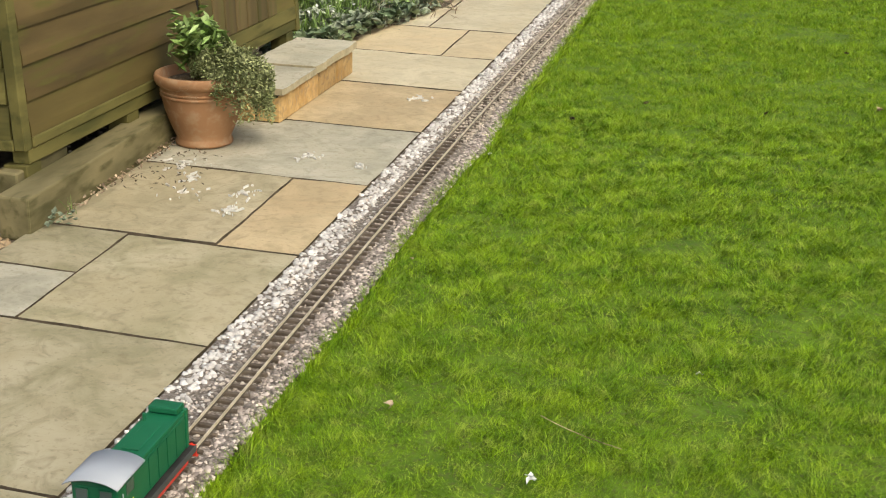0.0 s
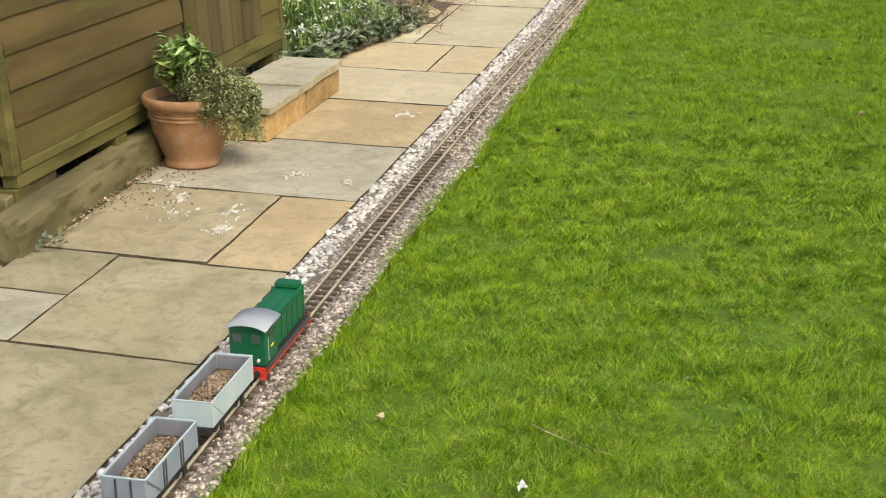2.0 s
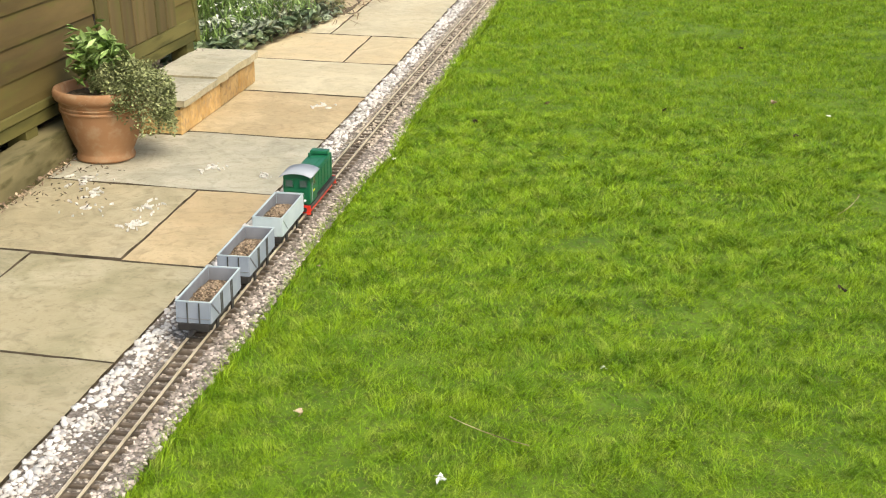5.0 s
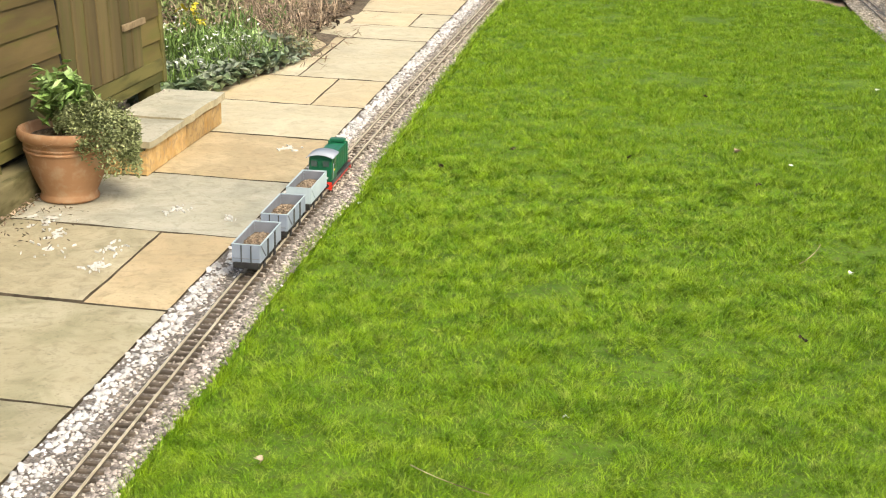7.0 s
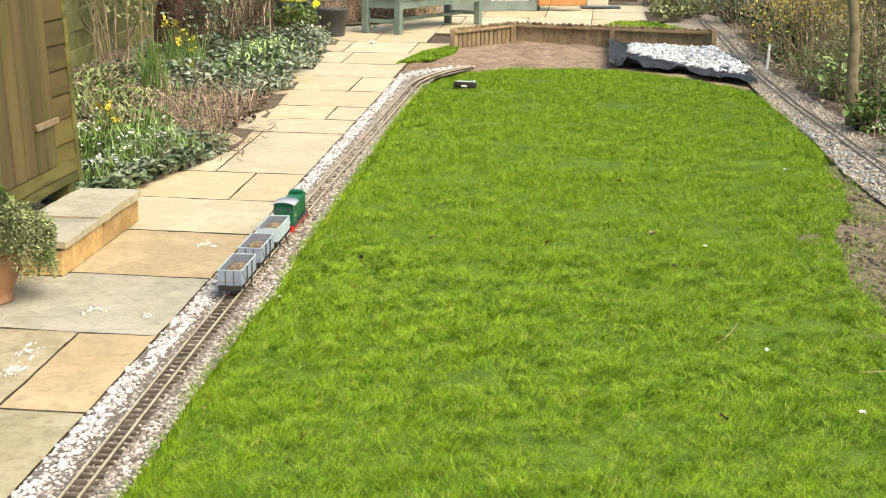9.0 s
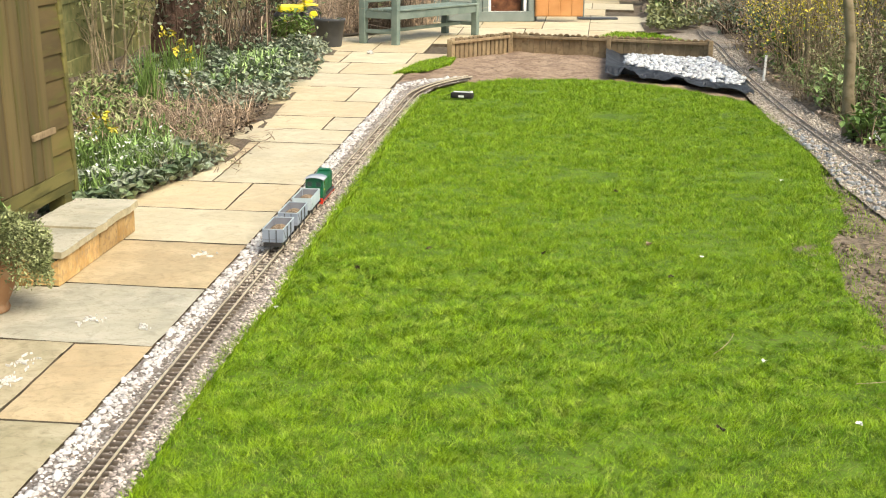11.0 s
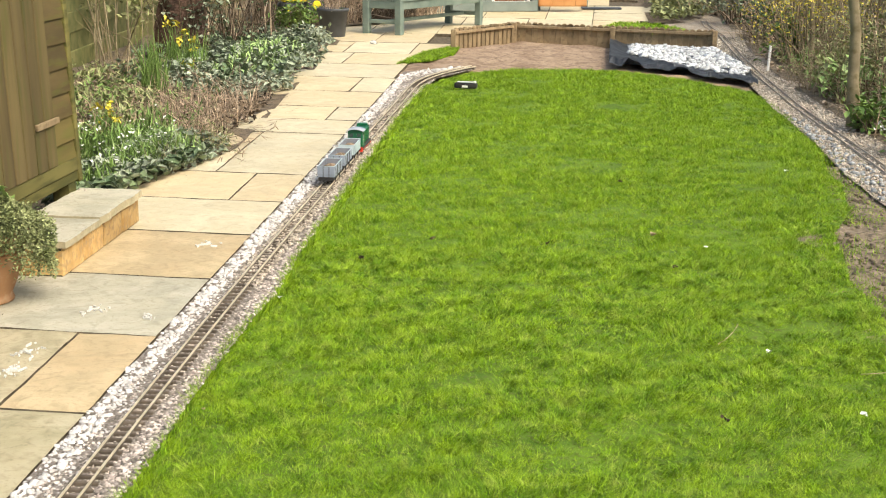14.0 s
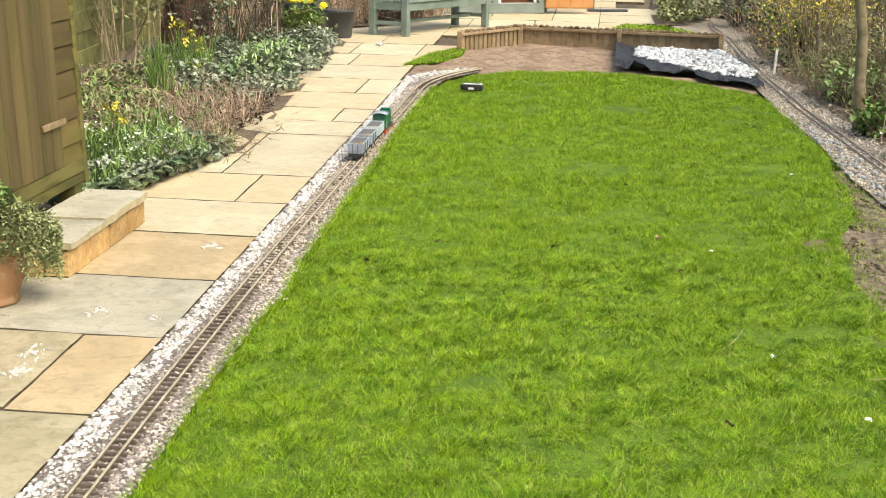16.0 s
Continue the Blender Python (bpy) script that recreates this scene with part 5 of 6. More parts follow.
# ---- right flower bed ----
bed_r = sheet("right_bed", [(1.05, 13.4), (1.14, 11.75), (1.18, 10.6), (1.24, 9.8), (1.42, 8.5), (1.6, 7.5), (1.8, 5.8), (2.0, 4.4), (3.35, 3.5), (3.35, 17), (0.5, 17), (0.34, 13.4), (0.38, 12.5), (0.72, 12.62)], 0.0, DARK_SOIL, step=0.14, rise=0.025, seed=8, scale=3)
tagged(bed_r, "dark soil of the wooded border", "flower bed")
tree(1.51, 8.02, 2.6, 0.036, "slim pale brown tree trunk in the border", 6, BARK_PALE, LEAF_OLIVE, 120, (-0.28, 0.0), 0.75)
tree(1.52, 10.2, 2.2, 0.02, "slim grey brown sapling in the border", 7, BARK_PALE, LEAF_OLIVE, 150, (0.0, 0.1), 0.5)
tree(2.1, 9.2, 2.4, 0.05, "leaning bare branch tree in the border", 9, BARK_PALE, LEAF_OLIVE, 200, (0.5, 0.2), 0.3)
stake = tagged(link("marker_stake", box(-0.009, 0.009, -0.006, 0.006, -0.03, 0.19, 0.002, m=pose(1.195, 9.98, 0, 2, 2, 20)), PAINT_WHITE), "short white marker stake beside the track", "stake")
shrub("forsythia", 1.55, 10.3, 0.95, 0.65, 44, 2200, LEAF_YELLOW, "yellow flowering forsythia bush", (0.024, 0.016), BARK_PALE, low=0.3)
shrub("forsythia", 1.72, 9.6, 0.95, 0.6, 34, 700, LEAF_YELLOW, "yellow flowering forsythia bush", (0.024, 0.016), BARK_PALE, low=0.35)
for x, y, h, sp, m_, nl, lb in ((1.42, 10.5, 0.32, 0.35, LEAF_MID, 420, "low green shrub beside the stake"), (1.40, 11.6, 0.35, 0.5, LEAF_DARK, 600, "dark low shrub along the far track"), (1.25, 12.6, 0.4, 0.5, LEAF_GREY, 500, "grey leaved low shrub in the border"),
                             (1.1, 13.6, 0.4, 0.6, LEAF_DARK, 600, "dark green low shrub in the border"), (0.7, 14.0, 0.35, 0.5, LEAF_MID, 500, "green bushy plant by the patio"), (0.55, 15.2, 0.5, 0.8, LEAF_DARK, 700, "dark evergreen shrub by the patio"),
                             (2.0, 8.8, 0.5, 0.6, LEAF_OLIVE, 600, "olive twiggy shrub in the border"), (2.4, 8.2, 0.9, 0.9, LEAF_OLIVE, 900, "olive evergreen shrub behind the trunk"), (2.0, 12.2, 1.2, 1.0, LEAF_OLIVE, 1100, "tall twiggy olive shrub"),
                             (2.5, 10.8, 1.3, 1.0, LEAF_OLIVE, 1100, "tall olive shrub in the border"), (1.7, 13.8, 1.2, 1.0, LEAF_OLIVE, 1000, "loose olive shrub at the back"), (1.62, 8.75, 0.24, 0.3, LEAF_LIME, 220, "pale green primrose rosette"),
                             (1.58, 7.85, 0.16, 0.3, LEAF_MID, 320, "low leafy plant at the tree's foot"), (1.75, 7.3, 0.2, 0.4, LEAF_MID, 420, "low leafy plants beside the track"), (2.4, 6.8, 0.6, 0.8, LEAF_DARK, 800, "dark leafy shrub at the border's edge")):
    shrub("border_shrub", x, y, h, sp, 30, nl, m_, lb, (0.055, 0.03), BARK_PALE if m_ is LEAF_OLIVE else BARK)
low_cover("border_ivy", [(1.2, 11.8), (1.28, 9.9), (1.46, 8.6), (1.64, 7.6), (1.85, 5.8), (2.6, 5.8), (2.6, 12), (1.6, 13)], 1700, 0.10, 0.045, 0.025, LEAF_OLIVE, "low olive green growth under the shrubs", 0.3)
low_cover("border_litter", [(1.16, 11.8), (1.24, 9.9), (1.42, 8.6), (1.6, 7.6), (1.8, 5.8), (2.4, 5.8), (2.4, 12), (1.5, 13)], 1600, 0.03, 0.05, 0.02, TWIG, "dry fallen leaves and twigs under the shrubs", 0.1)
low_cover("border_snowdrops", [(1.5, 8.2), (1.56, 7.6), (1.72, 6.9), (2.0, 7.0), (1.9, 8.2)], 120, 0.16, 0.028, 0.02, PETAL_WHITE, "white snowdrops at the tree's foot", 0.1, 0.04)
low_cover("far_undergrowth", [(0.5, 13.0), (2.9, 11.5), (2.9, 17), (0.4, 17)], 2600, 0.3, 0.07, 0.035, LEAF_OLIVE, "mixed undergrowth at the back of the garden", 0.4)
dry_clump(1.70, 10.6, 70, 1.1, (0.35, 0.8), lean=0.35, label="tall straw coloured stems in the border", r=0.0035)
dry_clump(1.95, 9.0, 60, 0.9, (0.35, 0.7), lean=0.4, label="bare tan shrub stems in the border", r=0.0035)
low_cover("border_green", [(1.28, 10.8), (1.42, 9.0), (1.58, 7.8), (1.95, 7.6), (1.85, 10.8)], 900, 0.16, 0.06, 0.02, LEAF_MID, "fresh green spring growth along the far track", 0.5)
for x, y, n, h, m_ in ((1.55, 9.4, 160, 0.5, BARK_PALE), (1.75, 8.4, 160, 0.5, BARK_PALE), (1.6, 11.2, 160, 0.6, TWIG), (1.35, 11.3, 120, 0.3, BARK_PALE), (2.1, 7.6, 150, 0.6, BARK_PALE)):
    dry_clump(x, y, n, h, (0.3, 0.55), m_, 0.6, "haze of fine bare twigs in the border", 0.0022)
shrub("border_shrub", 1.62, 9.0, 0.5, 0.5, 40, 1500, LEAF_OLIVE, "fine leaved olive shrub behind the far track", (0.028, 0.012), BARK_PALE, r=0.003)
shrub("border_shrub", 1.75, 10.9, 0.9, 0.7, 50, 2000, LEAF_OLIVE, "hazy olive shrub among the yellow blossom", (0.03, 0.014), BARK_PALE, r=0.003)
dry_clump(1.45, 12.0, 120, 0.7, (0.3, 0.8), lean=0.6, label="dead brown stems along the far track", r=0.004)
dry_clump(1.3, 13.4, 140, 0.7, (0.6, 0.6), lean=0.7, label="dead brown stems at the back of the garden", r=0.004)
dry_clump(1.75, 7.6, 90, 0.35, (0.2, 0.6), lean=0.9, label="dry stalks beside the far track", r=0.003)
dry_clump(-2.75, 8.3, 70, 0.3, (0.35, 0.5), lean=1.0, label="fallen brown stems in the bed", r=0.003)
dry_clump(-3.2, 10.6, 40, 0.9, (0.5, 0.5), lean=0.5, label="bare tan stems in front of the fence", r=0.005)
daff = daffodils(1.60, 9.35, 0, 0.24, "dark green clump of bulb leaves")
daffodils(1.68, 9.2, 0, 0.24, "dark green clump of bulb leaves")


# ---- small litter on paving and lawn ----
def splash(x, y, n, r, z=0.004):
    """Dried white bird droppings: thin irregular flakes on the paving."""
    bm = bmesh.new()
    for k in range(n * 3):
        a, d = random.uniform(0, 6.28), r * random.random() ** 1.8
        cx, cy = x + d * math.cos(a), y + d * math.sin(a) * 1.3
        s = random.uniform(0.001, 0.005)
        el, an = random.uniform(0.6, 4.5), random.uniform(0, 3.14)
        vs = []
        for i in range(9):
            t = 6.283 * i / 9
            u, v = s * el * math.cos(t) * random.uniform(0.4, 1.5), s * math.sin(t) * random.uniform(0.4, 1.5)
            vs.append(bm.verts.new((cx + u * math.cos(an) - v * math.sin(an), cy + u * math.sin(an) + v * math.cos(an), z + 0.0012 + 0.00012 * k)))
        bm.faces.new(vs)
    r_ = bmesh.ops.extrude_face_region(bm, geom=bm.faces[:])
    for v in r_["geom"]:
        if isinstance(v, bmesh.types.BMVert):
            v.co.z -= 0.006
    bmesh.ops.recalc_face_normals(bm, faces=bm.faces[:])
    return tagged(link("bird_dropping", bm, DROPPING), "dried white bird droppings splashed on the paving", "droppings", kind="stuff")


for x, y, n, r in ((-1.86, 3.86, 9, 0.07), (-1.84, 3.70, 10, 0.05), (-2.10, 3.95, 7, 0.05), (-2.18, 4.05, 8, 0.10), (-1.79, 4.28, 7, 0.06), (-1.58, 4.24, 7, 0.04), (-1.62, 5.12, 6, 0.06), (-2.05, 3.8, 5, 0.12)):
    splash(x, y, n, r)
low_cover("leaf_crumbs", [(-2.34, 3.75), (-2.0, 3.8), (-2.05, 4.15), (-2.34, 4.3)], 90, 0.004, 0.02, 0.006, DEBRIS, "dark crumbs and twigs swept against the timber edging", 0.0, 0.002)
low_cover("plinth_crumbs", [(-2.345, 3.5), (-2.30, 3.5), (-2.29, 4.6), (-2.345, 4.6)], 220, 0.006, 0.018, 0.009, TWIG, "leaf litter along the timber edging", 0.1, 0.002)
low_cover("path_twigs", [(-2.15, 6.5), (-1.85, 6.5), (-1.88, 7.6), (-2.05, 7.6)], 60, 0.006, 0.10, 0.006, TWIG, "fallen twigs and stems on the paving", 0.0, 0.002)
weed, p1, p2 = stems("weed_stems", 8, (-2.315, 3.52, 0), (0.02, 0.02), 0.06, 0.001, LEAF_MID, 0.6)
tagged(weed, "small green weed in the paving joint", "weed")
ob = leaves("weed_leaf", np.stack([rng.normal(-2.315, 0.025, 24), rng.normal(3.52, 0.025, 24), rng.uniform(0.01, 0.05, 24)], 1), 0.028, 0.018, LEAF_GREY, 0.2)
ob.parent = weed
for x, y, s, m_ in ((-0.531, 2.415, 0.030, PETAL_WHITE), (-0.23, 3.0, 0.014, PETAL_WHITE), (-1.15, 4.48, 0.012, PETAL_WHITE), (-0.92, 2.62, 0.02, TWIG), (0.586, 4.18, 0.024, PETAL_WHITE), (0.234, 5.5, 0.032, TWIG), (0.313, 5.06, 0.03, DEBRIS), (-0.937, 5.0, 0.035, DEBRIS), (0.947, 6.76, 0.02, PETAL_WHITE), (0.81, 3.71, 0.02, PETAL_WHITE), (-0.7, 5.3, 0.03, DEBRIS), (0.4, 3.62, 0.035, DEBRIS), (-1.13, 3.47, 0.012, TWIG), (0.45, 5.35, 0.015, PETAL_WHITE), (-0.2, 5.3, 0.03, DEBRIS), (0.1, 6.4, 0.03, DEBRIS)):
    s *= 0.6 if m_ is DEBRIS else 0.85
    c = np.array([[x, y, 0.016]]) + rng.normal(0, s * 0.35, (5, 3)) * np.array([1, 1, 0.2])
    tagged(leaves("fallen_leaf", c, s, s * 0.6, m_, 0.1), "withered fallen leaf lying on the lawn", "leaf")
for x, y, a in ((-0.56, 2.66, -32), (0.42, 4.2, 60), (0.85, 4.0, 15)):
    bm = bmesh.new()
    p = Vector((x, y, 0.024))
    for k in range(5):
        q = p + Vector((math.cos(radians(a + 4 * k)), math.sin(radians(a + 4 * k)), 0)) * 0.045
        rod(p, q, 0.0011, 0.0009, 6, bm)
        p = q
    tagged(link("straw", bm, TWIG), "pale dry stalk lying on the lawn", "stalk")


# ---- the train ----
FRAME_GREY = mat("dark_frame_grey", (0.05, 0.055, 0.055), (0.085, 0.09, 0.09), 14.0, 0.6, 0.1)

def wheelset(parent, y):
    ax = part("wheelset", rod((-0.024, y, 0.0155), (0.024, y, 0.0155), 0.003, seg=8), IRON, parent)
    for s in (-1, 1):
        part("wheel", cone(0.0155, 0.0155, 0.005, pose(s * 0.0235 - 0.0025, y, 0.0155, 0, 90, 0), 20), IRON, ax)


def wagon(kind):
    label = {"pale": "pale blue grey open wagon filled with brown stones", "grey": "grey planked open wagon filled with brown stones"}[kind]
    w = tagged(empty("open_wagon"), label, "wagon", "wagons behind the locomotive")
    paint = WAGON_PALE if kind == "pale" else WAGON_GREY
    hw, l0, l1, z0, z1, t = 0.0475, 0.0, 0.262, 0.044, 0.103, 0.0035
    part("floor", box(-hw + t, hw - t, l0 + t, l1 - t, z0 + 0.001, z0 + 0.006), WAGON_IN, w)
    for sx in (-1, 1):
        side = part("side_wall", box(min(sx * hw, sx * (hw - t)), max(sx * hw, sx * (hw - t)), l0, l1, z0, z1, 0.0008), paint, w)
        part("lining", box(min(sx * (hw - t - 0.0012), sx * (hw - t - 0.0002)), max(sx * (hw - t - 0.0012), sx * (hw - t - 0.0002)), l0 + 0.005, l1 - 0.005, z0 + 0.007, z1 - 0.002), WAGON_IN, side)
        if kind == "grey":
            for y in (0.082, 0.094, 0.168, 0.180):
                part("strap", box(min(sx * (hw + 0.0002), sx * (hw + 0.0026)), max(sx * (hw + 0.0002), sx * (hw + 0.0026)), y - 0.0018, y + 0.0018, z0, z1 - 0.002), FRAME_GREY, side)
        ya, yb = (0.006, 0.062)
        m, h = between((sx * (hw + 0.0012), ya, z1 - 0.004), (sx * (hw + 0.0012), yb, z0 + 0.006))
        part("diagonal_brace", box(-0.0012, 0.0012, -0.0016, 0.0016, 0, h, m=m), WAGON_IN if kind == "grey" else WAGON_PALE, side)
    for y0, y1, o in ((l0 - 0.0002, l0 + t, -1), (l1 - t, l1 + 0.0002, 1)):
        end = part("end_wall", box(-hw + t + 0.0003, hw - t - 0.0003, y0, y1, z0, z1 - 0.0004, 0.0008), paint, w)
        part("lining", box(-hw + 0.006, hw - 0.006, *((y1 + 0.0002, y1 + 0.0012) if o < 0 else (y0 - 0.0012, y0 - 0.0002)), z0 + 0.007, z1 - 0.002), WAGON_IN, end)
        if kind == "grey":
            for x in (-0.016, 0.016):
                part("strap", box(x - 0.0018, x + 0.0018, *((y0 - 0.0026, y0 - 0.0002) if o < 0 else (y1 + 0.0002, y1 + 0.0026)), z0, z1 - 0.002), FRAME_GREY, end)
            for z in (z0 + 0.012,):
                part("end_rib", box(-hw + 0.004, hw - 0.004, *((y0 - 0.0022, y0 - 0.0002) if o < 0 else (y1 + 0.0002, y1 + 0.0022)), z, z + 0.002), WAGON_IN, end)
    part("rim", box(-hw - 0.001, -hw + 0.0035, l0, l1, z1 + 0.0002, z1 + 0.0022), WAGON_PALE, w)
    part("rim", box(hw - 0.0035, hw + 0.001, l0, l1, z1 + 0.0002, z1 + 0.0022), WAGON_PALE, w)
    part("rim", box(-hw + 0.0036, hw - 0.0036, l0 - 0.001, l0 + 0.0035, z1 + 0.0002, z1 + 0.0022), WAGON_PALE, w)
    part("rim", box(-hw + 0.0036, hw - 0.0036, l1 - 0.0035, l1 + 0.001, z1 + 0.0002, z1 + 0.0022), WAGON_PALE, w)
    for sx in (-1, 1):
        part("solebar", box(sx * 0.034 - 0.005, sx * 0.034 + 0.005, 0.004, l1 - 0.004, 0.024, 0.0438, 0.001), IRON, w)
        for y in (0.066, 0.196):
            part("axle_box", box(sx * 0.0415 - 0.0022, sx * 0.0415 + 0.0022, y - 0.010, y + 0.010, 0.010, 0.034, 0.001), IRON, w)
    for y in (-0.044, l1 - 0.002):
        part("coupling", box(-0.006, 0.006, y, y + 0.046, 0.021, 0.027, 0.001), IRON, w)
    for y in (-0.006, l1):
        part("buffer_beam", box(-0.042, 0.042, y, y + 0.006, 0.024, 0.0438, 0.001), IRON, w)
    wheelset(w, 0.066)
    wheelset(w, 0.196)
    n = 1500
    x, y = rng.uniform(-hw + 0.008, hw - 0.008, n), rng.uniform(0.012, l1 - 0.012, n)
    heap = 0.060 + 0.030 * np.clip(1 - (np.abs(y - l1 / 2) / 0.125) ** 2, 0, 1) * np.clip(1 - (np.abs(x) / 0.05) ** 2, 0, 1)
    bed = part("load_base", box(-hw + 0.0055, hw - 0.0055, 0.0055, l1 - 0.0055, z0 + 0.0065, 0.066), DEBRIS, w)
    ob = pebbles("stone_load", x, y, heap - rng.uniform(0, 0.005, n), 0.0072, COAL_LOAD, 0.8)
    ob.parent = w
    ob["label"] = "heap of brown stones"
    return w


def locomotive():
    g = tagged(empty("locomotive"), "dark green model diesel locomotive with grey cab roof", "locomotive")
    G = LOCO_GREEN
    g.scale = (1.0, 1.07, 0.96)
    part("footplate", box(-0.047, 0.047, 0.004, 0.336, 0.026, 0.036, 0.001), IRON, g)
    for sx in (-1, 1):
        part("frame_side", box(sx * 0.040 - 0.003, sx * 0.040 + 0.003, 0.03, 0.31, 0.006, 0.0258, 0.001), LOCO_RED, g)
        part("valance", box(sx * 0.0485 - 0.0012, sx * 0.0485 + 0.0012, 0.004, 0.336, 0.024, 0.037), FRAME_GREY, g)
    for y0, y1, o in ((0.0, 0.0038, -1), (0.3362, 0.340, 1)):
        beam = part("buffer_beam", box(-0.049, 0.049, y0, y1, 0.008, 0.037, 0.001), LOCO_RED, g)
        for x in (-0.032, 0.032):
            m = pose(x, y0 if o < 0 else y1, 0.026, 90 if o < 0 else -90)
            b = part("buffer", cone(0.005, 0.005, 0.012, m, 12), LOCO_RED, beam)
            part("buffer_head", cone(0.0085, 0.0085, 0.003, m @ pose(0, 0, 0.012), 14), IRON, beam)
        for x in (-0.043, 0.043):
            part("step", box(x - 0.006, x + 0.006, y0 - 0.006 if o < 0 else y1 + 0.0002, y0 - 0.0002 if o < 0 else y1 + 0.006, 0.006, 0.009), LOCO_RED, beam)
    # cab
    cw, c0, c1, cz = 0.046, 0.010, 0.098, 0.132
    cab = part("cab", box(-cw, cw, c0, c1, 0.037, cz, 0.002), G, g)
    bm = bmesh.new()
    ring = []
    for y in (c0, c1):
        ring.append([bm.verts.new((x, y, z)) for x, z in [(-cw, cz - 0.001)] + [(cw * math.cos(math.pi - math.pi * k / 10), cz + 0.018 * math.sin(math.pi * k / 10)) for k in range(11)] + [(cw, cz - 0.001)]])
    bm.faces.new(ring[0][::-1])
    bm.faces.new(ring[1])
    for k in range(len(ring[0]) - 1):
        bm.faces.new((ring[0][k], ring[0][k + 1], ring[1][k + 1], ring[1][k]))
    part("gable", bm, G, cab)
    bm = bmesh.new()
    rows = []
    for y in (c0 - 0.014, c1 + 0.008):
        top = [(0.056 * math.sin(radians(q)) / math.sin(radians(62)), cz + 0.021 + 0.030 * (math.cos(radians(q)) - 1)) for q in range(-62, 63, 8)]
        rows.append([bm.verts.new((x, y, z)) for x, z in top] + [bm.verts.new((x, y, z - 0.003)) for x, z in top[::-1]])
    for k in range(len(rows[0])):
        j = (k + 1) % len(rows[0])
        bm.faces.new((rows[0][k], rows[1][k], rows[1][j], rows[0][j]))
    bm.faces.new(rows[0])
    bm.faces.new(rows[1][::-1])
    bmesh.ops.recalc_face_normals(bm, faces=bm.faces[:])
    part("roof", bm, ROOF_GREY, g, "curved grey roof", True)
    for x in (-0.026, 0.022):
        wdw = part("rear_window", box(x - 0.011, x + 0.013, c0 - 0.0015, c0 - 0.0002, 0.100, 0.124), WINDOW, cab)
        for a, b, c_, d in ((x - 0.013, x - 0.0112, 0.098, 0.126), (x + 0.0132, x + 0.015, 0.098, 0.126), (x - 0.0111, x + 0.0131, 0.1242, 0.126), (x - 0.0111, x + 0.0131, 0.098, 0.0998)):
            part("frame", box(a, b, c0 - 0.0026, c0 - 0.0002, c_, d), G, wdw)
    for x in (-0.028, 0.028):
        part("lamp", cone(0.0042, 0.0036, 0.005, pose(x, c0, 0.052, 90), 12), PAINT_WHITE, cab, "small white tail lamp")
    for sx in (-1, 1):
        part("side_window", box(min(sx * (cw + 0.0002), sx * (cw + 0.0014)), max(sx * (cw + 0.0002), sx * (cw + 0.0014)), 0.042, 0.070, 0.098, 0.124), WINDOW, cab)
        part("handrail", rod((sx * (cw + 0.004), 0.022, 0.05), (sx * (cw + 0.004), 0.022, 0.115), 0.0010, seg=6), ROOF_GREY, cab)
        part("cab_plate", box(min(sx * (cw + 0.0002), sx * (cw + 0.0014)), max(sx * (cw + 0.0002), sx * (cw + 0.0014)), 0.046, 0.066, 0.074, 0.080), YELLOW, cab, "small yellow plate")
    # bonnet
    hw, h0, h1, hz = 0.036, c1 + 0.0002, 0.318, 0.128
    hood = part("bonnet", box(-hw, hw, h0, h1, 0.037, hz, 0.004, seg=2), G, g)
    for sx in (-1, 1):
        for k in range(5):
            y = h0 + 0.012 + k * 0.040
            part("panel_door", box(min(sx * (hw + 0.0002), sx * (hw + 0.0018)), max(sx * (hw + 0.0002), sx * (hw + 0.0018)), y, y + 0.034, 0.044, 0.114, 0.0006), G, hood)
        part("handrail", rod((sx * (hw + 0.003), h0 + 0.005, 0.121), (sx * (hw + 0.003), h1 - 0.005, 0.121), 0.0012, seg=6), G, hood)
    part("radiator", box(-hw - 0.002, hw + 0.002, h1 + 0.0002, h1 + 0.012, 0.037, hz + 0.002, 0.002), G, hood)
    part("header_tank", box(-hw + 0.004, hw - 0.004, h1 - 0.026, h1 + 0.008, hz + 0.0025, hz + 0.016, 0.003, seg=2), G, hood)
    part("roof_hatch", box(-0.018, 0.018, h0 + 0.05, h0 + 0.15, hz + 0.0002, hz + 0.003, 0.001), G, hood)
    part("filler_cap", cone(0.005, 0.004, 0.006, pose(0.006, h0 + 0.03, hz), 12), IRON, hood)
    part("exhaust", rod((-0.026, h1 - 0.055, hz), (-0.026, h1 - 0.055, hz + 0.016), 0.004, seg=12), G, hood)
    part("headlamp", cone(0.006, 0.005, 0.006, pose(0, h1 + 0.012, 0.115, -90), 14), PAINT_WHITE, hood)
    part("coupling", box(-0.006, 0.006, -0.03, -0.0002, 0.021, 0.027, 0.001), IRON, g)
    for y in (0.07, 0.155, 0.24):
        wheelset(g, y)
    return g


loco = locomotive()
wagon_a, wagon_b, wagon_c = wagon("pale"), wagon("grey"), wagon("grey")
RAIL_TOP = 0.0345


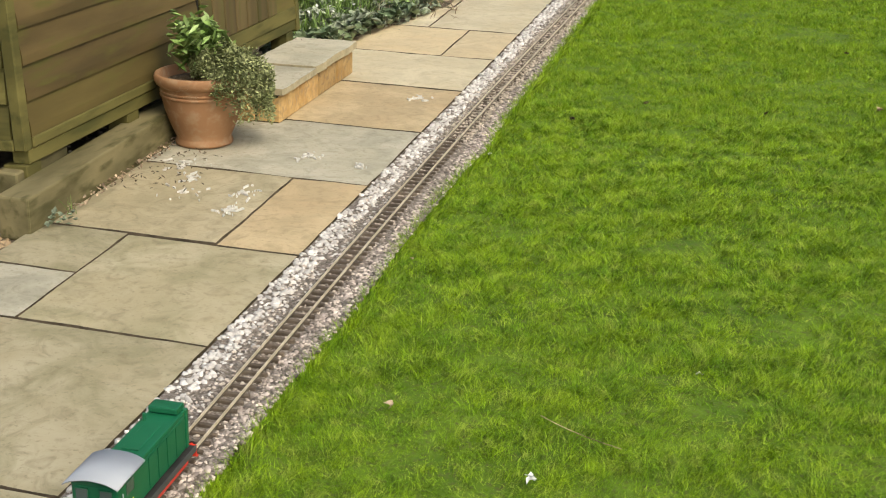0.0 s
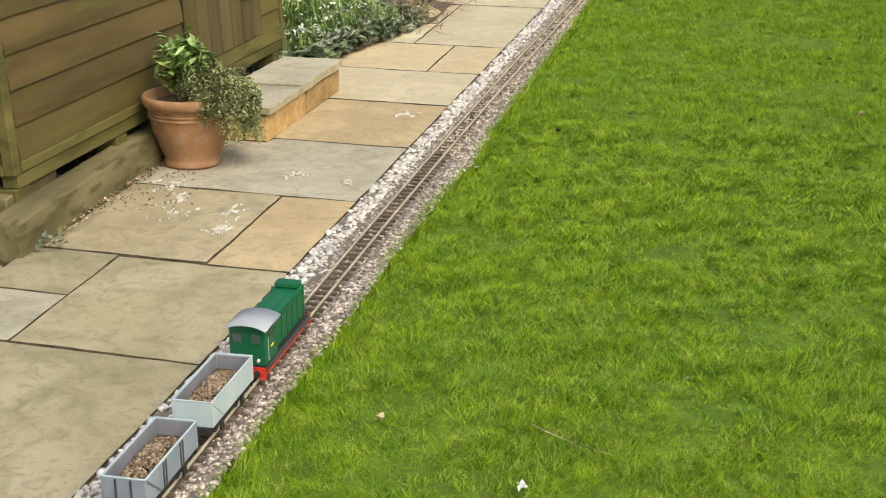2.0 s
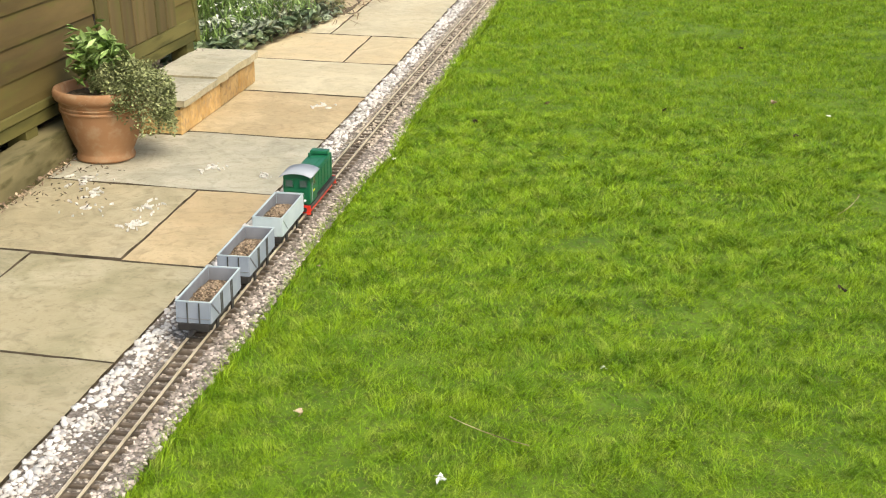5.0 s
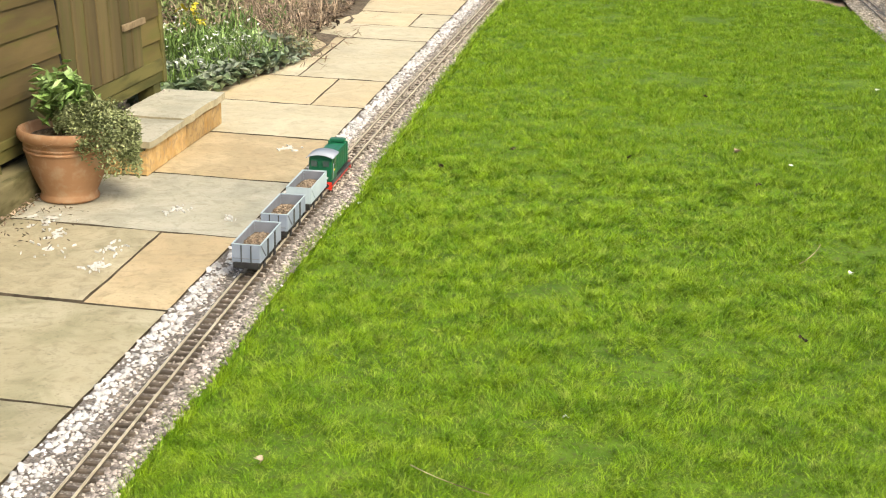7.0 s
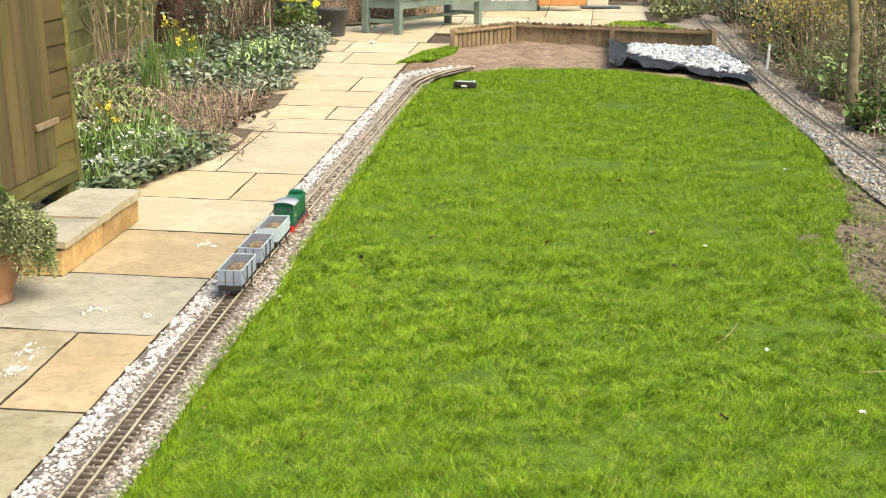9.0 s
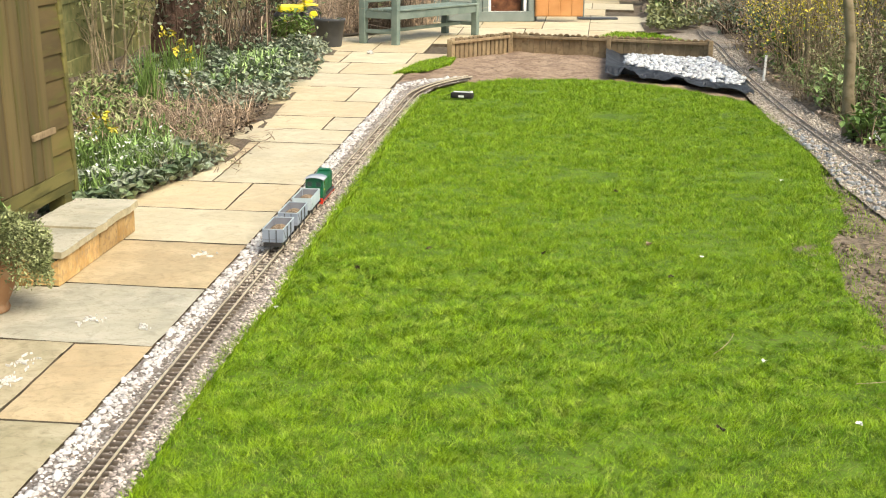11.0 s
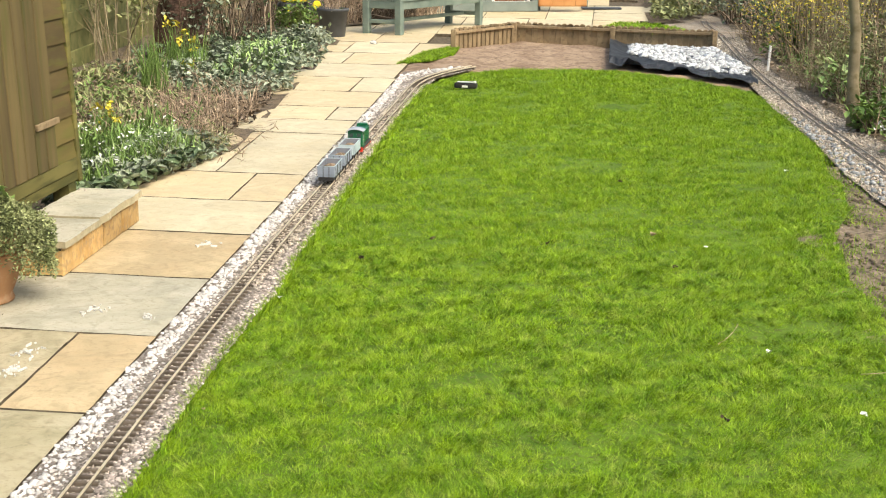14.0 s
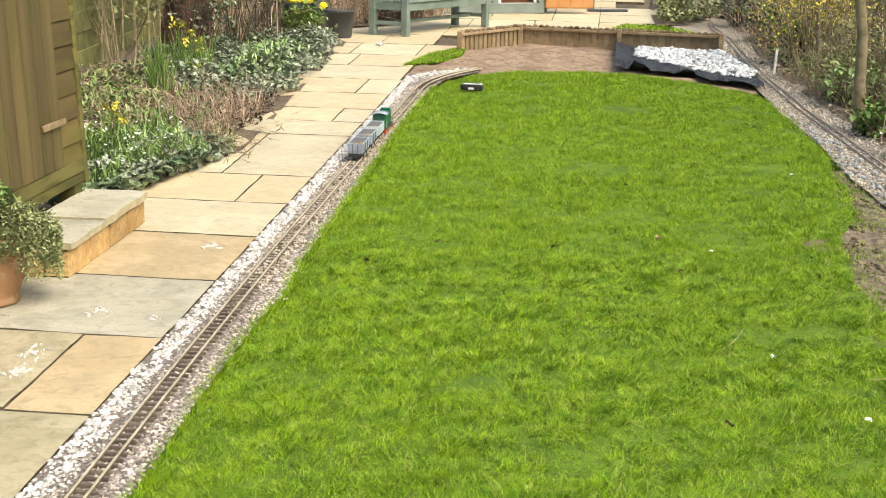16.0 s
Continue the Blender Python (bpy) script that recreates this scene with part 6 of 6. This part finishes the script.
# ---- paving slabs ----
ROWS = [
    (-2.3, -1.48, -1.5, -0.9, 0), (-2.3, -1.48, -0.9, -0.3, 2), (-2.3, -1.48, -0.3, 0.27, 1), (-2.3, -1.48, 0.27, 0.86, 0), (-2.3, -1.48, 0.86, 1.46, 2),
    (-2.05, -1.48, 1.46, 2.07, 0), (-2.6, -2.05, 1.46, 2.07, 2), (-2.6, -1.48, 2.07, 2.80, 0),
    (-2.06, -1.48, 2.80, 3.43, 0), (-2.6, -2.06, 2.80, 3.12, 2), (-2.37, -2.06, 3.12, 3.44, 0),
    (-1.76, -1.48, 3.43, 4.072, 1), (-2.345, -1.76, 3.44, 4.072, 0), (-2.345, -1.48, 4.072, 4.695, 2), (-2.3, -1.48, 4.695, 5.295, 1),
    (-2.3, -1.48, 5.295, 5.84, 0), (-1.74, -1.48, 5.84, 6.365, 1), (-2.45, -1.74, 5.84, 6.365, 1), (-1.96, -1.48, 6.365, 7.335, 0), (-2.4, -1.96, 6.83, 7.335, 1), (-2.4, -1.96, 6.365, 6.83, 0),
    (-2.3, -1.48, 7.335, 7.73, 0), (-2.3, -1.68, 7.73, 8.135, 1), (-1.68, -1.48, 7.73, 8.135, 0), (-2.3, -1.48, 8.135, 8.67, 1), (-1.72, -1.48, 8.67, 9.22, 0), (-2.3, -1.72, 8.67, 9.22, 1),
    (-2.3, -1.5, 9.22, 9.80, 0), (-2.0, -1.5, 9.80, 10.34, 1), (-2.4, -2.0, 9.80, 10.34, 0), (-1.56, -1.28, 10.34, 10.93, 1), (-2.1, -1.56, 10.34, 10.93, 0), (-2.5, -2.1, 10.34, 10.93, 1),
]
pavement = tagged(empty("pavement"), "riven sandstone paving path in buff, orange and grey", "paving", kind="structure")
for i, (x0, x1, y0, y1, tone) in enumerate(ROWS):
    # Tone goes by distance: darker buff up close, paler stone past y 5.2.
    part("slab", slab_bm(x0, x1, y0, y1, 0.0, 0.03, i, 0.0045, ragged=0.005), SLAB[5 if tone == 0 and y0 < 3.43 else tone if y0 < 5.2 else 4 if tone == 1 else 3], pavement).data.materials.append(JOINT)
y, r = 10.93, 0
while y < 17:
    x = -3.3 + (0.3 if r % 2 else 0)
    while x < 0.3:
        w = random.choice((0.45, 0.6, 0.6, 0.75))
        if (y > 11.3 and x + w < 0.36) or x + w < -1.1 or (y > 12.5 and x + w < 0.75):
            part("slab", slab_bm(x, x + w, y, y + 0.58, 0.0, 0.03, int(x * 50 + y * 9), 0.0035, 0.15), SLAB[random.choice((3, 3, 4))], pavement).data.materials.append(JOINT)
        x += w
    y += 0.58
    r += 1



def motions():
    # the centre line of the near track in metres as site() gives it, and the way along it from the first point
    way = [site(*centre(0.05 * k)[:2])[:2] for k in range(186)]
    run = np.concatenate([[0.0], np.cumsum([math.dist(a, b) for a, b in zip(way, way[1:])])])
    wx, wy = [p[0] for p in way], [p[1] for p in way]

    def on_track(d):
        (x0, x1), (y0, y1) = np.interp([d, d + 0.26], run, wx), np.interp([d, d + 0.26], run, wy)
        return pose(float(x0), float(y0), RAIL_TOP * 0.97, 0, 0, math.degrees(math.atan2(x0 - x1, y1 - y0)))

    # seconds, how far up the garden the last wagon's rear end is, and from there to the cab, both placed to fit the
    # camera's view
    RUN = [(0, 0.829, 1.040), (0.5, 1.040, 1.040), (1, 1.250, 1.040), (1.5, 1.461, 1.040), (2, 1.671, 1.040), (2.5, 1.881, 1.040), (3, 2.092, 1.040), (3.5, 2.304, 1.040), (4, 2.517, 1.041), (4.5, 2.731, 1.043), (7, 3.817, 1.050), (7.5, 4.037, 1.052), (8, 4.259, 1.055), (8.5, 4.481, 1.058), (9, 4.705, 1.060), (11.5, 5.824, 1.054), (12, 6.047, 1.052), (12.5, 6.268, 1.051), (13, 6.488, 1.050), (13.5, 6.706, 1.049), (14, 6.921, 1.048), (14.5, 7.133, 1.047), (15, 7.341, 1.047), (15.5, 7.546, 1.046), (16, 7.746, 1.045)]
    for thing, share in ((loco, 1.0), (wagon_a, 0.670), (wagon_b, 0.335), (wagon_c, 0.0)):
        walk(thing, [(t, on_track(float(np.interp(y, wy, run)) + span * share)) for t, y, span in RUN])


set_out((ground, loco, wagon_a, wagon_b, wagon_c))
motions()
